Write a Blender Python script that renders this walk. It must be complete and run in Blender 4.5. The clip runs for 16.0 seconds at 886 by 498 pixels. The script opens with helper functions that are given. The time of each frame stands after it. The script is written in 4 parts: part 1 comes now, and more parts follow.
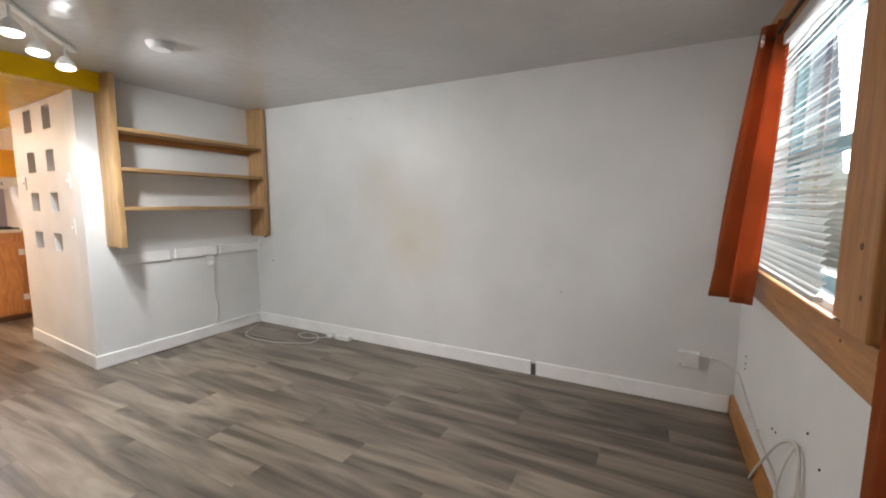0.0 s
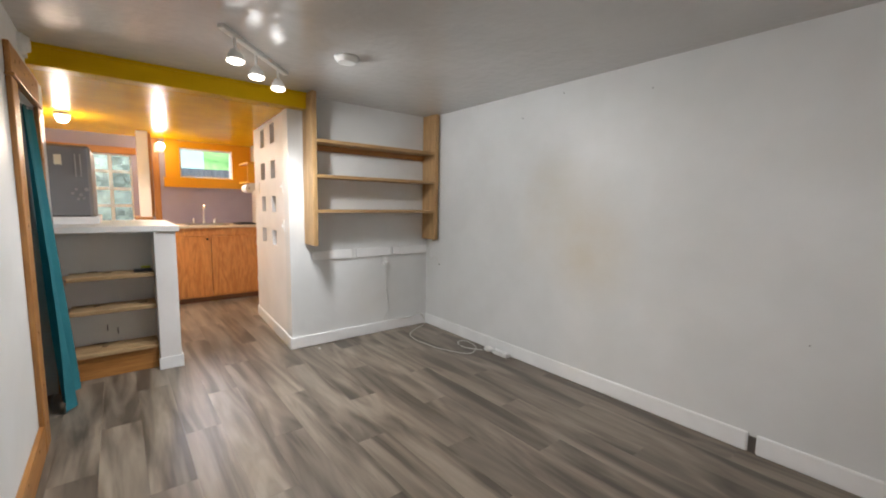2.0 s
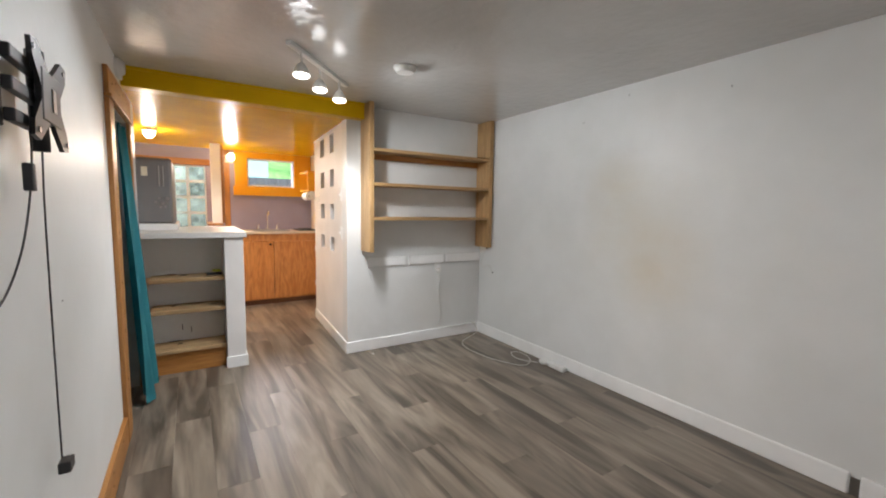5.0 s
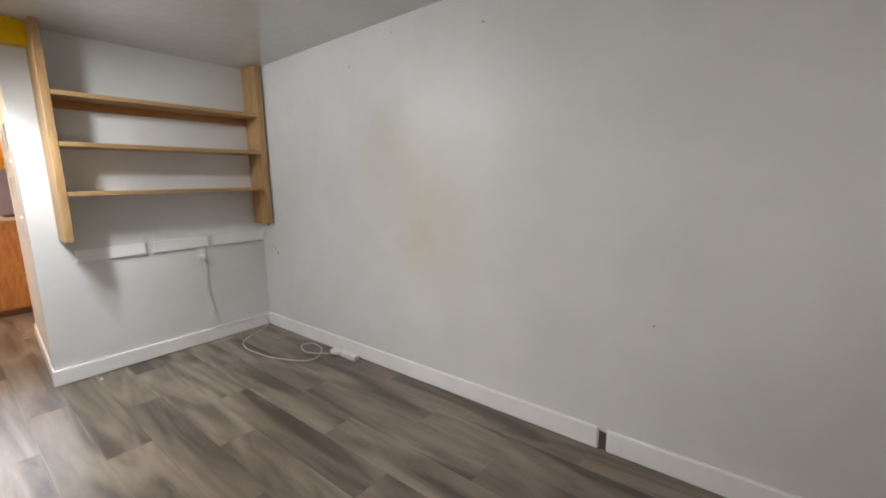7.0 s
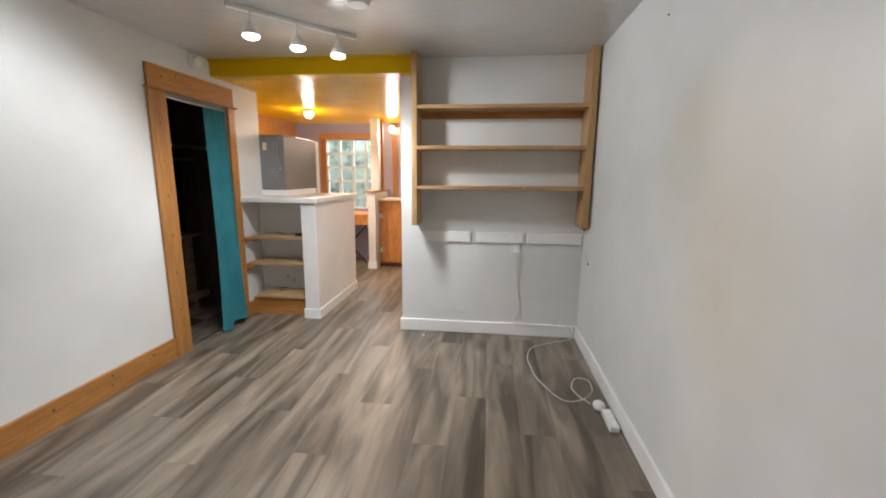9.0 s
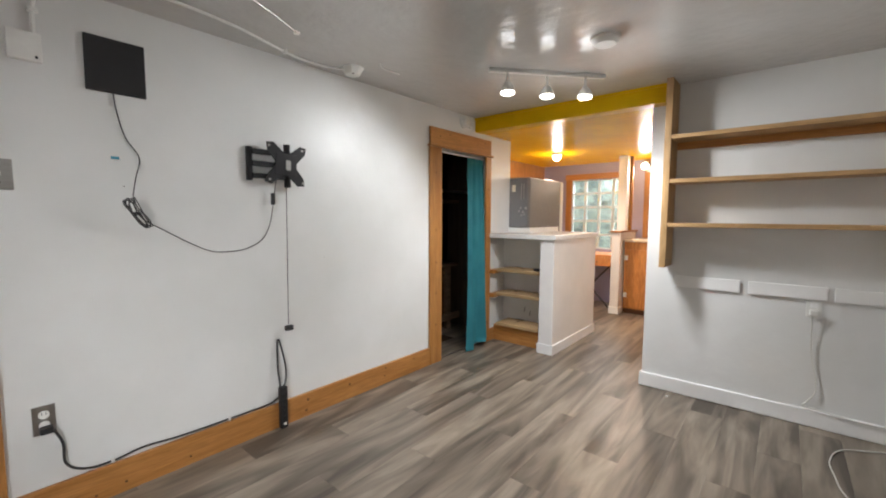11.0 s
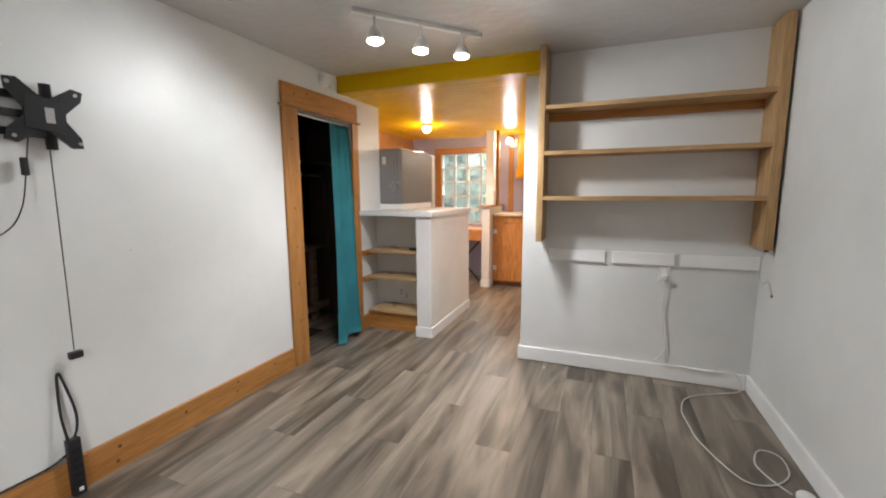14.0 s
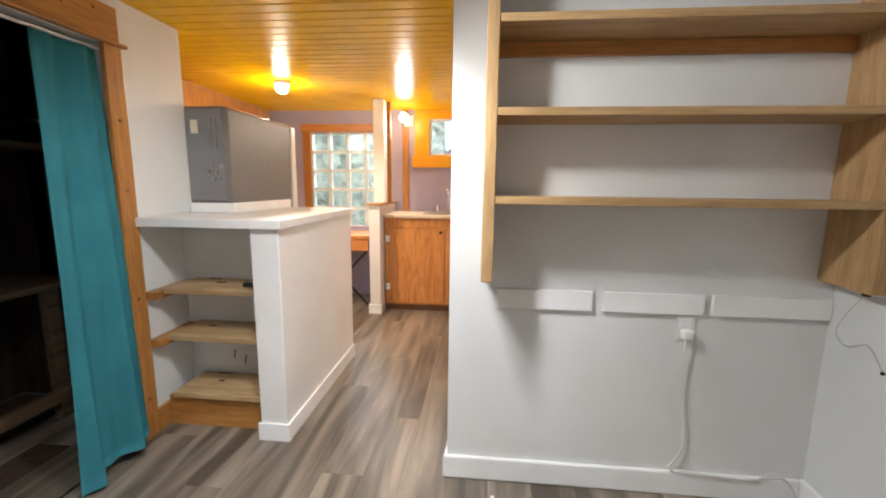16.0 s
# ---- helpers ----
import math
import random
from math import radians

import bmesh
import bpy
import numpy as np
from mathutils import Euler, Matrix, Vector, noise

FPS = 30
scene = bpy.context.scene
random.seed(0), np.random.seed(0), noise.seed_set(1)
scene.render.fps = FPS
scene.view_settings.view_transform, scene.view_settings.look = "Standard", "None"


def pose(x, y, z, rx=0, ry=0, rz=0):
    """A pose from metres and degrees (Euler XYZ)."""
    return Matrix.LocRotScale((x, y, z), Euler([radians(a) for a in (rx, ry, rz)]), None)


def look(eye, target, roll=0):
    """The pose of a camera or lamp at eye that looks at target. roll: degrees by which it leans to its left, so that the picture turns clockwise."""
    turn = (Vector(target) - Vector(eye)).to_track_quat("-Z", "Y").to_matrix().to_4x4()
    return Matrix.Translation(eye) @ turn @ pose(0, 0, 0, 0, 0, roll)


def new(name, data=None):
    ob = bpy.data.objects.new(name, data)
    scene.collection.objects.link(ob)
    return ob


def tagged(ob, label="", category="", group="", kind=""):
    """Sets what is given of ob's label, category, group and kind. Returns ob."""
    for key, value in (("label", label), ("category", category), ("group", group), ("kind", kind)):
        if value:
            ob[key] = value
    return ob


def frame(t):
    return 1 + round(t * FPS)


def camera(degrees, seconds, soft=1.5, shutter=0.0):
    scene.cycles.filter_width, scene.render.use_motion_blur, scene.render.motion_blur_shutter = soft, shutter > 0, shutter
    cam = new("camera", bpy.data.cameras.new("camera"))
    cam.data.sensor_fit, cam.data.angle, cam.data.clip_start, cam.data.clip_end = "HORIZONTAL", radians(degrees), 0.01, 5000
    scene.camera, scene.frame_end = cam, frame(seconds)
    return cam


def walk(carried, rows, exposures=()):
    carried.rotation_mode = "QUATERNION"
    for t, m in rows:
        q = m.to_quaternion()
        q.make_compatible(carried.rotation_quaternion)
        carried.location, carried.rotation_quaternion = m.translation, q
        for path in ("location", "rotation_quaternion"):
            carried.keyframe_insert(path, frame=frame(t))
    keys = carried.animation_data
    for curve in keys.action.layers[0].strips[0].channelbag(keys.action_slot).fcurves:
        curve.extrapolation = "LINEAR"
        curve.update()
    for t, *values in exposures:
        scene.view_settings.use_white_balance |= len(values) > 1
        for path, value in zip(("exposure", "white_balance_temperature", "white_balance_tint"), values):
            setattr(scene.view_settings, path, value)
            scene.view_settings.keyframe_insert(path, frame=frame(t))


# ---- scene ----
cam = camera(95.0, 16.0, soft=2.0)
PATH = [
    (0, (0.101, 0.2, 1.239), (-0.814, 1.964, 1.014), 0.1),
    (0.5, (0.038, 0.307, 1.229), (-1.005, 1.998, 0.997), 0.2),
    (1, (-0.016, 0.38, 1.228), (-1.21, 1.967, 0.994), 0.4),
    (1.5, (-0.062, 0.414, 1.248), (-1.424, 1.86, 1.013), 0.6),
    (2, (-0.079, 0.481, 1.269), (-1.629, 1.726, 1.049), 1.0),
    (2.5, (-0.083, 0.526, 1.327), (-1.8, 1.526, 1.095), 1.1),
    (3, (-0.125, 0.475, 1.278), (-1.952, 1.267, 1.089), 1.3),
    (3.2, (-0.115, 0.463, 1.278), (-1.971, 1.184, 1.093), 1.4),
    (5.5, (-0.153, 0.472, 1.279), (-1.632, 1.798, 1.048), -0.3),
    (6, (-0.169, 0.537, 1.248), (-1.346, 2.128, 0.959), -1.9),
    (6.5, (-0.115, 0.926, 1.265), (-1.237, 2.552, 0.954), -1.4),
    (7, (-0.131, 1.243, 1.232), (-1.354, 2.79, 0.901), -1.0),
    (7.5, (-0.089, 1.798, 1.19), (-1.583, 3.089, 0.874), -0.4),
    (8, (-0.119, 2.018, 1.187), (-1.886, 2.893, 0.855), 0.1),
    (8.5, (-0.238, 2.161, 1.254), (-2.176, 2.493, 0.883), 0.8),
    (9, (-0.324, 2.293, 1.284), (-2.279, 2.074, 0.925), 0.5),
    (9.5, (-0.329, 2.395, 1.299), (-2.184, 1.726, 0.969), 0.1),
    (10, (-0.333, 2.382, 1.239), (-2.076, 1.432, 0.991), -0.2),
    (12.3, (-0.282, 2.35, 1.255), (-1.672, 0.922, 1.088), 0.7),
    (12.5, (-0.283, 2.347, 1.251), (-1.685, 0.931, 1.082), 0.7),
    (13, (-0.316, 2.292, 1.247), (-1.842, 1.013, 1.061), 0.4),
    (13.5, (-0.391, 2.202, 1.245), (-2.087, 1.166, 1.018), -0.1),
    (14, (-0.604, 2.138, 1.236), (-2.445, 1.407, 0.959), -0.3),
    (14.5, (-0.943, 2.051, 1.267), (-2.873, 1.621, 0.97), -0.0),
    (15, (-1.255, 1.952, 1.251), (-3.222, 1.755, 0.949), 0.1),
    (15.5, (-1.564, 1.813, 1.235), (-3.538, 1.728, 0.922), 0.4),
    (16, (-1.934, 1.718, 1.24), (-3.901, 1.535, 0.93), 0.7),
]
EXPOSURES = [(0, 0.15), (3, 0.0), (6, 0.0), (8, 0.05), (10, 0.15), (12.5, 0.15), (13.5, 0.15), (14.5, 0.08), (16, 0.3)]
walk(cam, [(t, look(eye, target, roll)) for t, eye, target, roll in PATH], EXPOSURES)

TRACK_W, BULB_W, KITCHEN_W, WINDOW_W, ENTRY_W = 34.0, 0.35, 95.0, 130.0, 20.0

# ---- world, sun and large lights ----
world = bpy.data.worlds.new("sky")
scene.world = world
world.use_nodes = True
_sky = world.node_tree.nodes.new("ShaderNodeTexSky")
_sky.sky_type, _sky.sun_disc = "NISHITA", False
_sky.sun_elevation, _sky.sun_rotation = radians(40), radians(120)
_bg = world.node_tree.nodes["Background"]
_bg.inputs["Strength"].default_value = 0.08
world.node_tree.links.new(_sky.outputs["Color"], _bg.inputs["Color"])


def lamp(name, kind, power, colour, m, size=0.05, size_y=None, angle=165):
    data = bpy.data.lights.new(name, kind)
    data.energy, data.color = power, colour
    if kind == "AREA":
        data.shape, data.size, data.size_y = "RECTANGLE", size, size_y
    elif kind == "SUN":
        data.angle = size
    elif kind == "SPOT":
        data.shadow_soft_size, data.spot_size, data.spot_blend = size, radians(angle), 0.6
    else:
        data.shadow_soft_size = size
    ob = new(name, data)
    ob.matrix_world = m
    return ob


lamp("sun", "SUN", 0.5, (1, 0.95, 0.88), look((6, 4, 8), (0, 1, 0)), radians(10))
lamp("window_daylight", "AREA", WINDOW_W, (0.95, 0.97, 1.0), look((1.3, 2.95, 1.9), (-1.2, 0.3, 1.0)), 0.9, 1.0)
lamp("glass_block_daylight", "AREA", 150.0, (0.93, 0.96, 1.0), look((-7.2, 0.3, 2.5), (-5.2, 0.8, 0.2)), 1.0, 1.0)
lamp("kitchen_window_daylight", "AREA", 55.0, (0.84, 0.87, 1.0), look((-8.5, 1.45, 2.65), (-3.6, 1.2, 0.7)), 0.7, 0.5)
# added fill lamp inside the entry; no source is modelled there
lamp("entry_fill", "AREA", ENTRY_W, (0.95, 0.97, 1.0), look((0.62, -0.9, 1.9), (-0.6, 1.6, 0.9)), 0.5, 0.6)
BULBS = [(-2.515, 1.014, 2.0), (-2.726, 1.171, 1.997), (-2.899, 1.346, 1.998)]
for b, aim in zip(BULBS, ((0.55, -0.15, 1.15), (0.2, 0.75, 1.55), (-0.35, -0.25, 1.5))):
    lamp("track_spot", "SPOT", TRACK_W * aim[2], (0.95, 0.97, 1.0), look((b[0], b[1], b[2] - 0.045), (b[0] + aim[0], b[1] + aim[1], b[2] - 1.0)), 0.07, angle=125 if aim[0] < 0 else 165)
    lamp("track_bulb", "POINT", BULB_W, (0.95, 0.97, 1.0), pose(b[0], b[1], b[2] - 0.05), 0.04)
KLAMPS = [(-5.11, 0.15, 1.978), (-6.05, 0.93, 1.90)]
for b, power, down, reach in zip(KLAMPS, (KITCHEN_W, 0.16 * KITCHEN_W), (0.8 * KITCHEN_W, 0.32 * KITCHEN_W), (0.3, 1.1)):
    lamp("kitchen_bulb", "POINT", 0.13 * power, (1.0, 0.79, 0.54), pose(b[0], b[1], b[2] - 0.03), 0.05)
    lamp("kitchen_bulb_down", "SPOT", down, (1.0, 0.82, 0.68), look((b[0], b[1], b[2] - 0.05), (b[0] + reach, b[1] + 0.1, b[2] - 1.0)), 0.05)


# ---- materials ----
def mat(name, colour, rough=0.6, metal=0.0, colour2=None, scale=6.0, stretch=(1, 1, 1), bump=0.0, bump_scale=60.0,
        grain=None, spread=0.0, emit=0.0, alpha_glass=False, stain=None, dist=0.0, detail=6.0):
    """A surface with large and fine variation in object space; spread varies it from piece to piece."""
    m = bpy.data.materials.new(name)
    m.use_nodes = True
    nt = m.node_tree
    n, l = nt.nodes, nt.links
    b = n["Principled BSDF"]
    b.inputs["Roughness"].default_value, b.inputs["Metallic"].default_value = rough, metal
    if alpha_glass:
        b.inputs["Transmission Weight"].default_value = 1.0
        b.inputs["Base Color"].default_value = (*colour, 1)
        b.inputs["IOR"].default_value = 1.45
    tc = n.new("ShaderNodeTexCoord")
    mp = n.new("ShaderNodeMapping")
    mp.inputs["Scale"].default_value = stretch
    info = n.new("ShaderNodeObjectInfo")
    add = n.new("ShaderNodeVectorMath")
    add.operation = "MULTIPLY_ADD"
    rnd = n.new("ShaderNodeCombineXYZ")
    for i in range(3):
        l.new(info.outputs["Random"], rnd.inputs[i])
    l.new(rnd.outputs[0], add.inputs[0])
    add.inputs[1].default_value = (37.0, 53.0, 19.0) if spread else (0, 0, 0)
    l.new(tc.outputs["Object"], add.inputs[2])
    l.new(add.outputs[0], mp.inputs["Vector"])
    noi = n.new("ShaderNodeTexNoise")
    noi.inputs["Scale"].default_value, noi.inputs["Detail"].default_value = scale, detail
    noi.inputs["Distortion"].default_value = dist
    l.new(mp.outputs[0], noi.inputs["Vector"])
    ramp = n.new("ShaderNodeValToRGB")
    ramp.color_ramp.elements[0].position, ramp.color_ramp.elements[1].position = 0.36, 0.64
    c2 = colour2 or tuple(c * 0.93 for c in colour)
    ramp.color_ramp.elements[0].color, ramp.color_ramp.elements[1].color = (*c2, 1), (*colour, 1)
    l.new(noi.outputs["Fac"], ramp.inputs["Fac"])
    out = ramp.outputs["Color"]
    if grain:
        g = n.new("ShaderNodeTexNoise")
        g.inputs["Scale"].default_value, g.inputs["Detail"].default_value = grain[0], 4.0
        l.new(mp.outputs[0], g.inputs["Vector"])
        gr = n.new("ShaderNodeValToRGB")
        gr.color_ramp.elements[0].position, gr.color_ramp.elements[1].position = 0.35, 0.6
        gr.color_ramp.elements[0].color, gr.color_ramp.elements[1].color = (grain[1],) * 3 + (1,), (1, 1, 1, 1)
        l.new(g.outputs["Fac"], gr.inputs["Fac"])
        mx = n.new("ShaderNodeMix")
        mx.data_type, mx.blend_type = "RGBA", "MULTIPLY"
        mx.inputs["Factor"].default_value = 1.0
        l.new(out, mx.inputs["A"]), l.new(gr.outputs["Color"], mx.inputs["B"])
        out = mx.outputs["Result"]
    if spread:
        hsv = n.new("ShaderNodeHueSaturation")
        mr = n.new("ShaderNodeMapRange")
        mr.inputs["To Min"].default_value, mr.inputs["To Max"].default_value = 1 - spread, 1 + spread
        l.new(info.outputs["Random"], mr.inputs["Value"])
        l.new(mr.outputs[0], hsv.inputs["Value"]), l.new(out, hsv.inputs["Color"])
        out = hsv.outputs["Color"]
    for (x, y, z, r, col, strength) in stain or ():
        gm = n.new("ShaderNodeMapping")
        gm.vector_type = "TEXTURE"
        gm.inputs["Location"].default_value, gm.inputs["Scale"].default_value = (x, y, z), (r, r, r)
        l.new(tc.outputs["Object"], gm.inputs["Vector"])
        gt = n.new("ShaderNodeTexGradient")
        gt.gradient_type = "SPHERICAL"
        l.new(gm.outputs[0], gt.inputs["Vector"])
        k = n.new("ShaderNodeTexNoise")
        k.inputs["Scale"].default_value, k.inputs["Detail"].default_value = 4.0, 5.0
        l.new(tc.outputs["Object"], k.inputs["Vector"])
        mu = n.new("ShaderNodeMath")
        mu.operation = "MULTIPLY"
        l.new(gt.outputs["Fac"], mu.inputs[0]), l.new(k.outputs["Fac"], mu.inputs[1])
        m2 = n.new("ShaderNodeMath")
        m2.operation, m2.inputs[1].default_value = "MULTIPLY", strength
        l.new(mu.outputs[0], m2.inputs[0])
        mx = n.new("ShaderNodeMix")
        mx.data_type = "RGBA"
        mx.inputs["B"].default_value = (*col, 1)
        l.new(m2.outputs[0], mx.inputs["Factor"]), l.new(out, mx.inputs["A"])
        out = mx.outputs["Result"]
    if not alpha_glass:
        l.new(out, b.inputs["Base Color"])
    if bump:
        bn = n.new("ShaderNodeTexNoise")
        bn.inputs["Scale"].default_value, bn.inputs["Detail"].default_value = bump_scale, 3.0
        l.new(mp.outputs[0], bn.inputs["Vector"])
        bp = n.new("ShaderNodeBump")
        bp.inputs["Strength"].default_value, bp.inputs["Distance"].default_value = bump, 0.01
        l.new(bn.outputs["Fac"], bp.inputs["Height"]), l.new(bp.outputs[0], b.inputs["Normal"])
    if emit:
        l.new(out, b.inputs["Emission Color"])
        b.inputs["Emission Strength"].default_value = emit
    return m


WARM = (0.62, 0.52, 0.36)
M_WALL = mat("white_wall_paint", (0.74, 0.745, 0.735), 0.42, colour2=(0.69, 0.695, 0.68), scale=2.5, bump=0.32, bump_scale=8,
             stain=[(-1.78, 3.02, 1.10, 0.55, WARM, 0.6), (-1.60, 3.02, 0.88, 0.38, WARM, 0.65), (-1.95, 3.02, 1.45, 0.3, WARM, 0.6), (-0.9, 3.02, 0.95, 0.5, (0.55, 0.53, 0.48), 0.4), (-3.5, 2.4, 0.3, 0.4, WARM, 0.25)])
M_KWALL = mat("kitchen_wall_paint", (0.80, 0.78, 0.76), 0.5, scale=3, bump=0.1, bump_scale=20)
M_CEIL = mat("glossy_ceiling_paint", (0.62, 0.615, 0.60), 0.15, colour2=(0.575, 0.57, 0.555), scale=2, bump=0.38, bump_scale=14)
M_LAV = mat("lavender_wall_paint", (0.36, 0.34, 0.48), 0.5, scale=4, bump=0.1)
M_TRIM = mat("white_trim_paint", (0.90, 0.90, 0.89), 0.35, scale=5, bump=0.06)
M_YEL = mat("yellow_gloss_paint", (0.80, 0.46, 0.003), 0.25, colour2=(0.72, 0.41, 0.003), scale=4, bump=0.08, bump_scale=15)
M_BEAM = mat("olive_yellow_paint", (0.70, 0.43, 0.004), 0.35, scale=5, bump=0.1)
for m in (M_YEL, M_BEAM):
    m.node_tree.nodes["Principled BSDF"].inputs["Specular IOR Level"].default_value = 0.09
M_ORANGE = mat("orange_yellow_paint", (0.85, 0.42, 0.01), 0.35, scale=5)


def wood(name, light, dark, axis, rough=0.45, scale=3.0, spread=0.1):
    s = [9.0, 9.0, 9.0]
    s["xyz".index(axis)] = 0.7
    return mat(name, light, rough, colour2=dark, scale=scale, stretch=s, grain=(14, 0.78), bump=0.08, bump_scale=30, spread=spread, dist=0.6)


PINE = {a: wood("pine_trim_" + a, (0.48, 0.22, 0.06), (0.36, 0.15, 0.036), a, 0.4) for a in "xyz"}
OAK = {a: wood("pale_oak_" + a, (0.50, 0.315, 0.145), (0.40, 0.24, 0.10), a, 0.5) for a in "xyz"}
RAW = {a: wood("raw_pine_" + a, (0.55, 0.38, 0.20), (0.42, 0.27, 0.13), a, 0.6) for a in "xyz"}
M_CAB = mat("varnished_fir_plywood", (0.66, 0.29, 0.085), 0.35, colour2=(0.50, 0.19, 0.05), scale=1.6, stretch=(5, 5, 1.1), grain=(10, 0.84), bump=0.04, bump_scale=30, spread=0.06, dist=3.0)
# dark brown for knots, and for painted shade on one entry jamb
M_KNOT_SHADE = mat("wood_knot_and_jamb_shade", (0.13, 0.055, 0.02), 0.6)
M_FLOOR = mat("grey_brown_vinyl_plank", (0.29, 0.24, 0.187), 0.36, colour2=(0.088, 0.069, 0.052), scale=1.45, stretch=(0.60, 4.8, 1), grain=(9, 0.88),
              spread=0.12, bump=0.05, bump_scale=25, dist=1.1, detail=3.5)
M_SUB = mat("dark_subfloor", (0.05, 0.045, 0.04), 0.9)
M_REDTILE = mat("red_quarry_tile", (0.28, 0.05, 0.035), 0.35, scale=6, spread=0.15, bump=0.1)
M_GROUT = mat("pale_grout", (0.45, 0.38, 0.34), 0.9, scale=20)
M_PINK = mat("pinkish_entry_wall", (0.48, 0.31, 0.26), 0.6, scale=3, bump=0.1)
# near-black brown puts the closet's inner shade into the surface colour
M_DARK = mat("closet_painted_shade", (0.06, 0.035, 0.022), 0.8, colour2=(0.035, 0.02, 0.013), scale=4, stretch=(6, 6, 0.8))
M_TEAL = mat("teal_cotton", (0.06, 0.35, 0.41), 0.85, colour2=(0.05, 0.30, 0.36), scale=5, bump=0.15, bump_scale=350)
M_RUST = mat("rust_orange_cotton", (0.40, 0.10, 0.024), 0.9, colour2=(0.35, 0.085, 0.02), scale=6, bump=0.2, bump_scale=400)
M_BLACK = mat("black_plastic", (0.015, 0.015, 0.017), 0.45, scale=20, bump=0.05)
M_BLACKMET = mat("black_powder_coated_steel", (0.018, 0.018, 0.02), 0.38, metal=0.3, scale=20)
M_WPL = mat("white_plastic", (0.80, 0.80, 0.77), 0.35, scale=20)
M_STEEL = mat("brushed_steel", (0.36, 0.35, 0.335), 0.32, metal=1.0, scale=5, stretch=(1, 1, 30))
M_CHROME = mat("chrome", (0.85, 0.85, 0.85), 0.25, metal=1.0)
M_FRIDGE = mat("grey_fridge_enamel", (0.25, 0.25, 0.26), 0.26, metal=0.3, scale=3)
M_FRIDGE_SIDE = mat("matt_grey_fridge_side", (0.16, 0.145, 0.135), 0.5, scale=30, bump=0.08, bump_scale=120)
M_SLAB = mat("white_laminate_top", (0.80, 0.79, 0.77), 0.3, scale=10)
M_COUNTER = mat("cream_laminate_counter", (0.66, 0.55, 0.42), 0.35, scale=12)
M_GLASS = mat("clear_glass", (0.95, 0.98, 0.97), 0.02, alpha_glass=True)
M_BLOCK = mat("wavy_glass_block", (0.90, 0.97, 0.94), 0.03, alpha_glass=True, bump=0.6, bump_scale=14)
M_MORTAR = mat("white_block_joint", (0.85, 0.90, 0.88), 0.6, scale=30)
M_MORTAR.node_tree.nodes["Principled BSDF"].inputs["Transmission Weight"].default_value = 0.4
M_BLIND = mat("white_blind_slat", (0.52, 0.52, 0.505), 0.45, scale=8)
_n = M_BLIND.node_tree.nodes
_tl, _mx = _n.new("ShaderNodeBsdfTranslucent"), _n.new("ShaderNodeMixShader")
_tl.inputs["Color"].default_value, _mx.inputs["Fac"].default_value = (0.8, 0.8, 0.77, 1), 0.06
M_BLIND.node_tree.links.new(_n["Principled BSDF"].outputs[0], _mx.inputs[1])
M_BLIND.node_tree.links.new(_tl.outputs[0], _mx.inputs[2])
M_BLIND.node_tree.links.new(_mx.outputs[0], _n["Material Output"].inputs["Surface"])
M_BULB = mat("lit_bulb", (1.0, 0.93, 0.82), 0.5, emit=6.0)
M_KBULB = mat("warm_lit_bulb", (1.0, 0.78, 0.48), 0.5, emit=18.0)
M_PAPER = mat("paper_towel", (0.83, 0.82, 0.79), 0.9, bump=0.2, bump_scale=150)
M_VINYL = mat("blue_grey_window_frame", (0.20, 0.33, 0.37), 0.5)
M_BRONZE = mat("dark_bronze", (0.06, 0.04, 0.025), 0.4, metal=0.8)
M_CABLE = mat("white_cable", (0.66, 0.65, 0.60), 0.5, scale=20)
# emission on the outdoor panels imitates daylight on leaves, sky and fence
M_LEAF = mat("glowing_foliage_panel", (0.42, 0.70, 0.30), 0.9, colour2=(0.14, 0.34, 0.12), scale=3.2, emit=1.6, dist=1.0)
M_SKYB = mat("glowing_overcast_panel", (0.55, 0.75, 0.78), 0.9, colour2=(0.42, 0.62, 0.62), scale=2, emit=1.6)
M_FENCE = mat("glowing_fence_panel", (0.23, 0.26, 0.30), 0.9, colour2=(0.16, 0.18, 0.21), scale=3, stretch=(1, 8, 0.5), emit=0.9)
# near-black patches paint the shade among the shrubs; the panel also glows
M_DARKLEAF = mat("shrubs_painted_shade", (0.30, 0.35, 0.30), 0.9, colour2=(0.03, 0.04, 0.035), scale=5, emit=0.9, dist=1.5)
M_LABEL = mat("cream_sticker", (0.75, 0.70, 0.55), 0.5)
M_TEALMARK = mat("teal_paint_mark", (0.05, 0.25, 0.33), 0.5)
M_GREENY = mat("yellow_green_paper", (0.60, 0.62, 0.08), 0.7)


# ---- builders ----
def bx(bm, x0, x1, y0, y1, z0, z1, bevel=0.0):
    r = bmesh.ops.create_cube(bm, size=1.0)
    bmesh.ops.transform(bm, matrix=Matrix.Translation(((x0 + x1) / 2, (y0 + y1) / 2, (z0 + z1) / 2)) @ Matrix.Diagonal((abs(x1 - x0), abs(y1 - y0), abs(z1 - z0), 1)), verts=r["verts"])
    if bevel:
        bmesh.ops.bevel(bm, geom=list({e for v in r["verts"] for e in v.link_edges}), offset=bevel, segments=2, affect="EDGES", profile=0.5)
    return bm


def cyl(bm, a, b, r0, r1=None, n=20):
    a, b = Vector(a), Vector(b)
    d = b - a
    m = Matrix.Translation((a + b) / 2) @ d.to_track_quat("Z", "Y").to_matrix().to_4x4()
    bmesh.ops.create_cone(bm, cap_ends=True, segments=n, radius1=r0, radius2=r0 if r1 is None else r1, depth=d.length, matrix=m)
    return bm


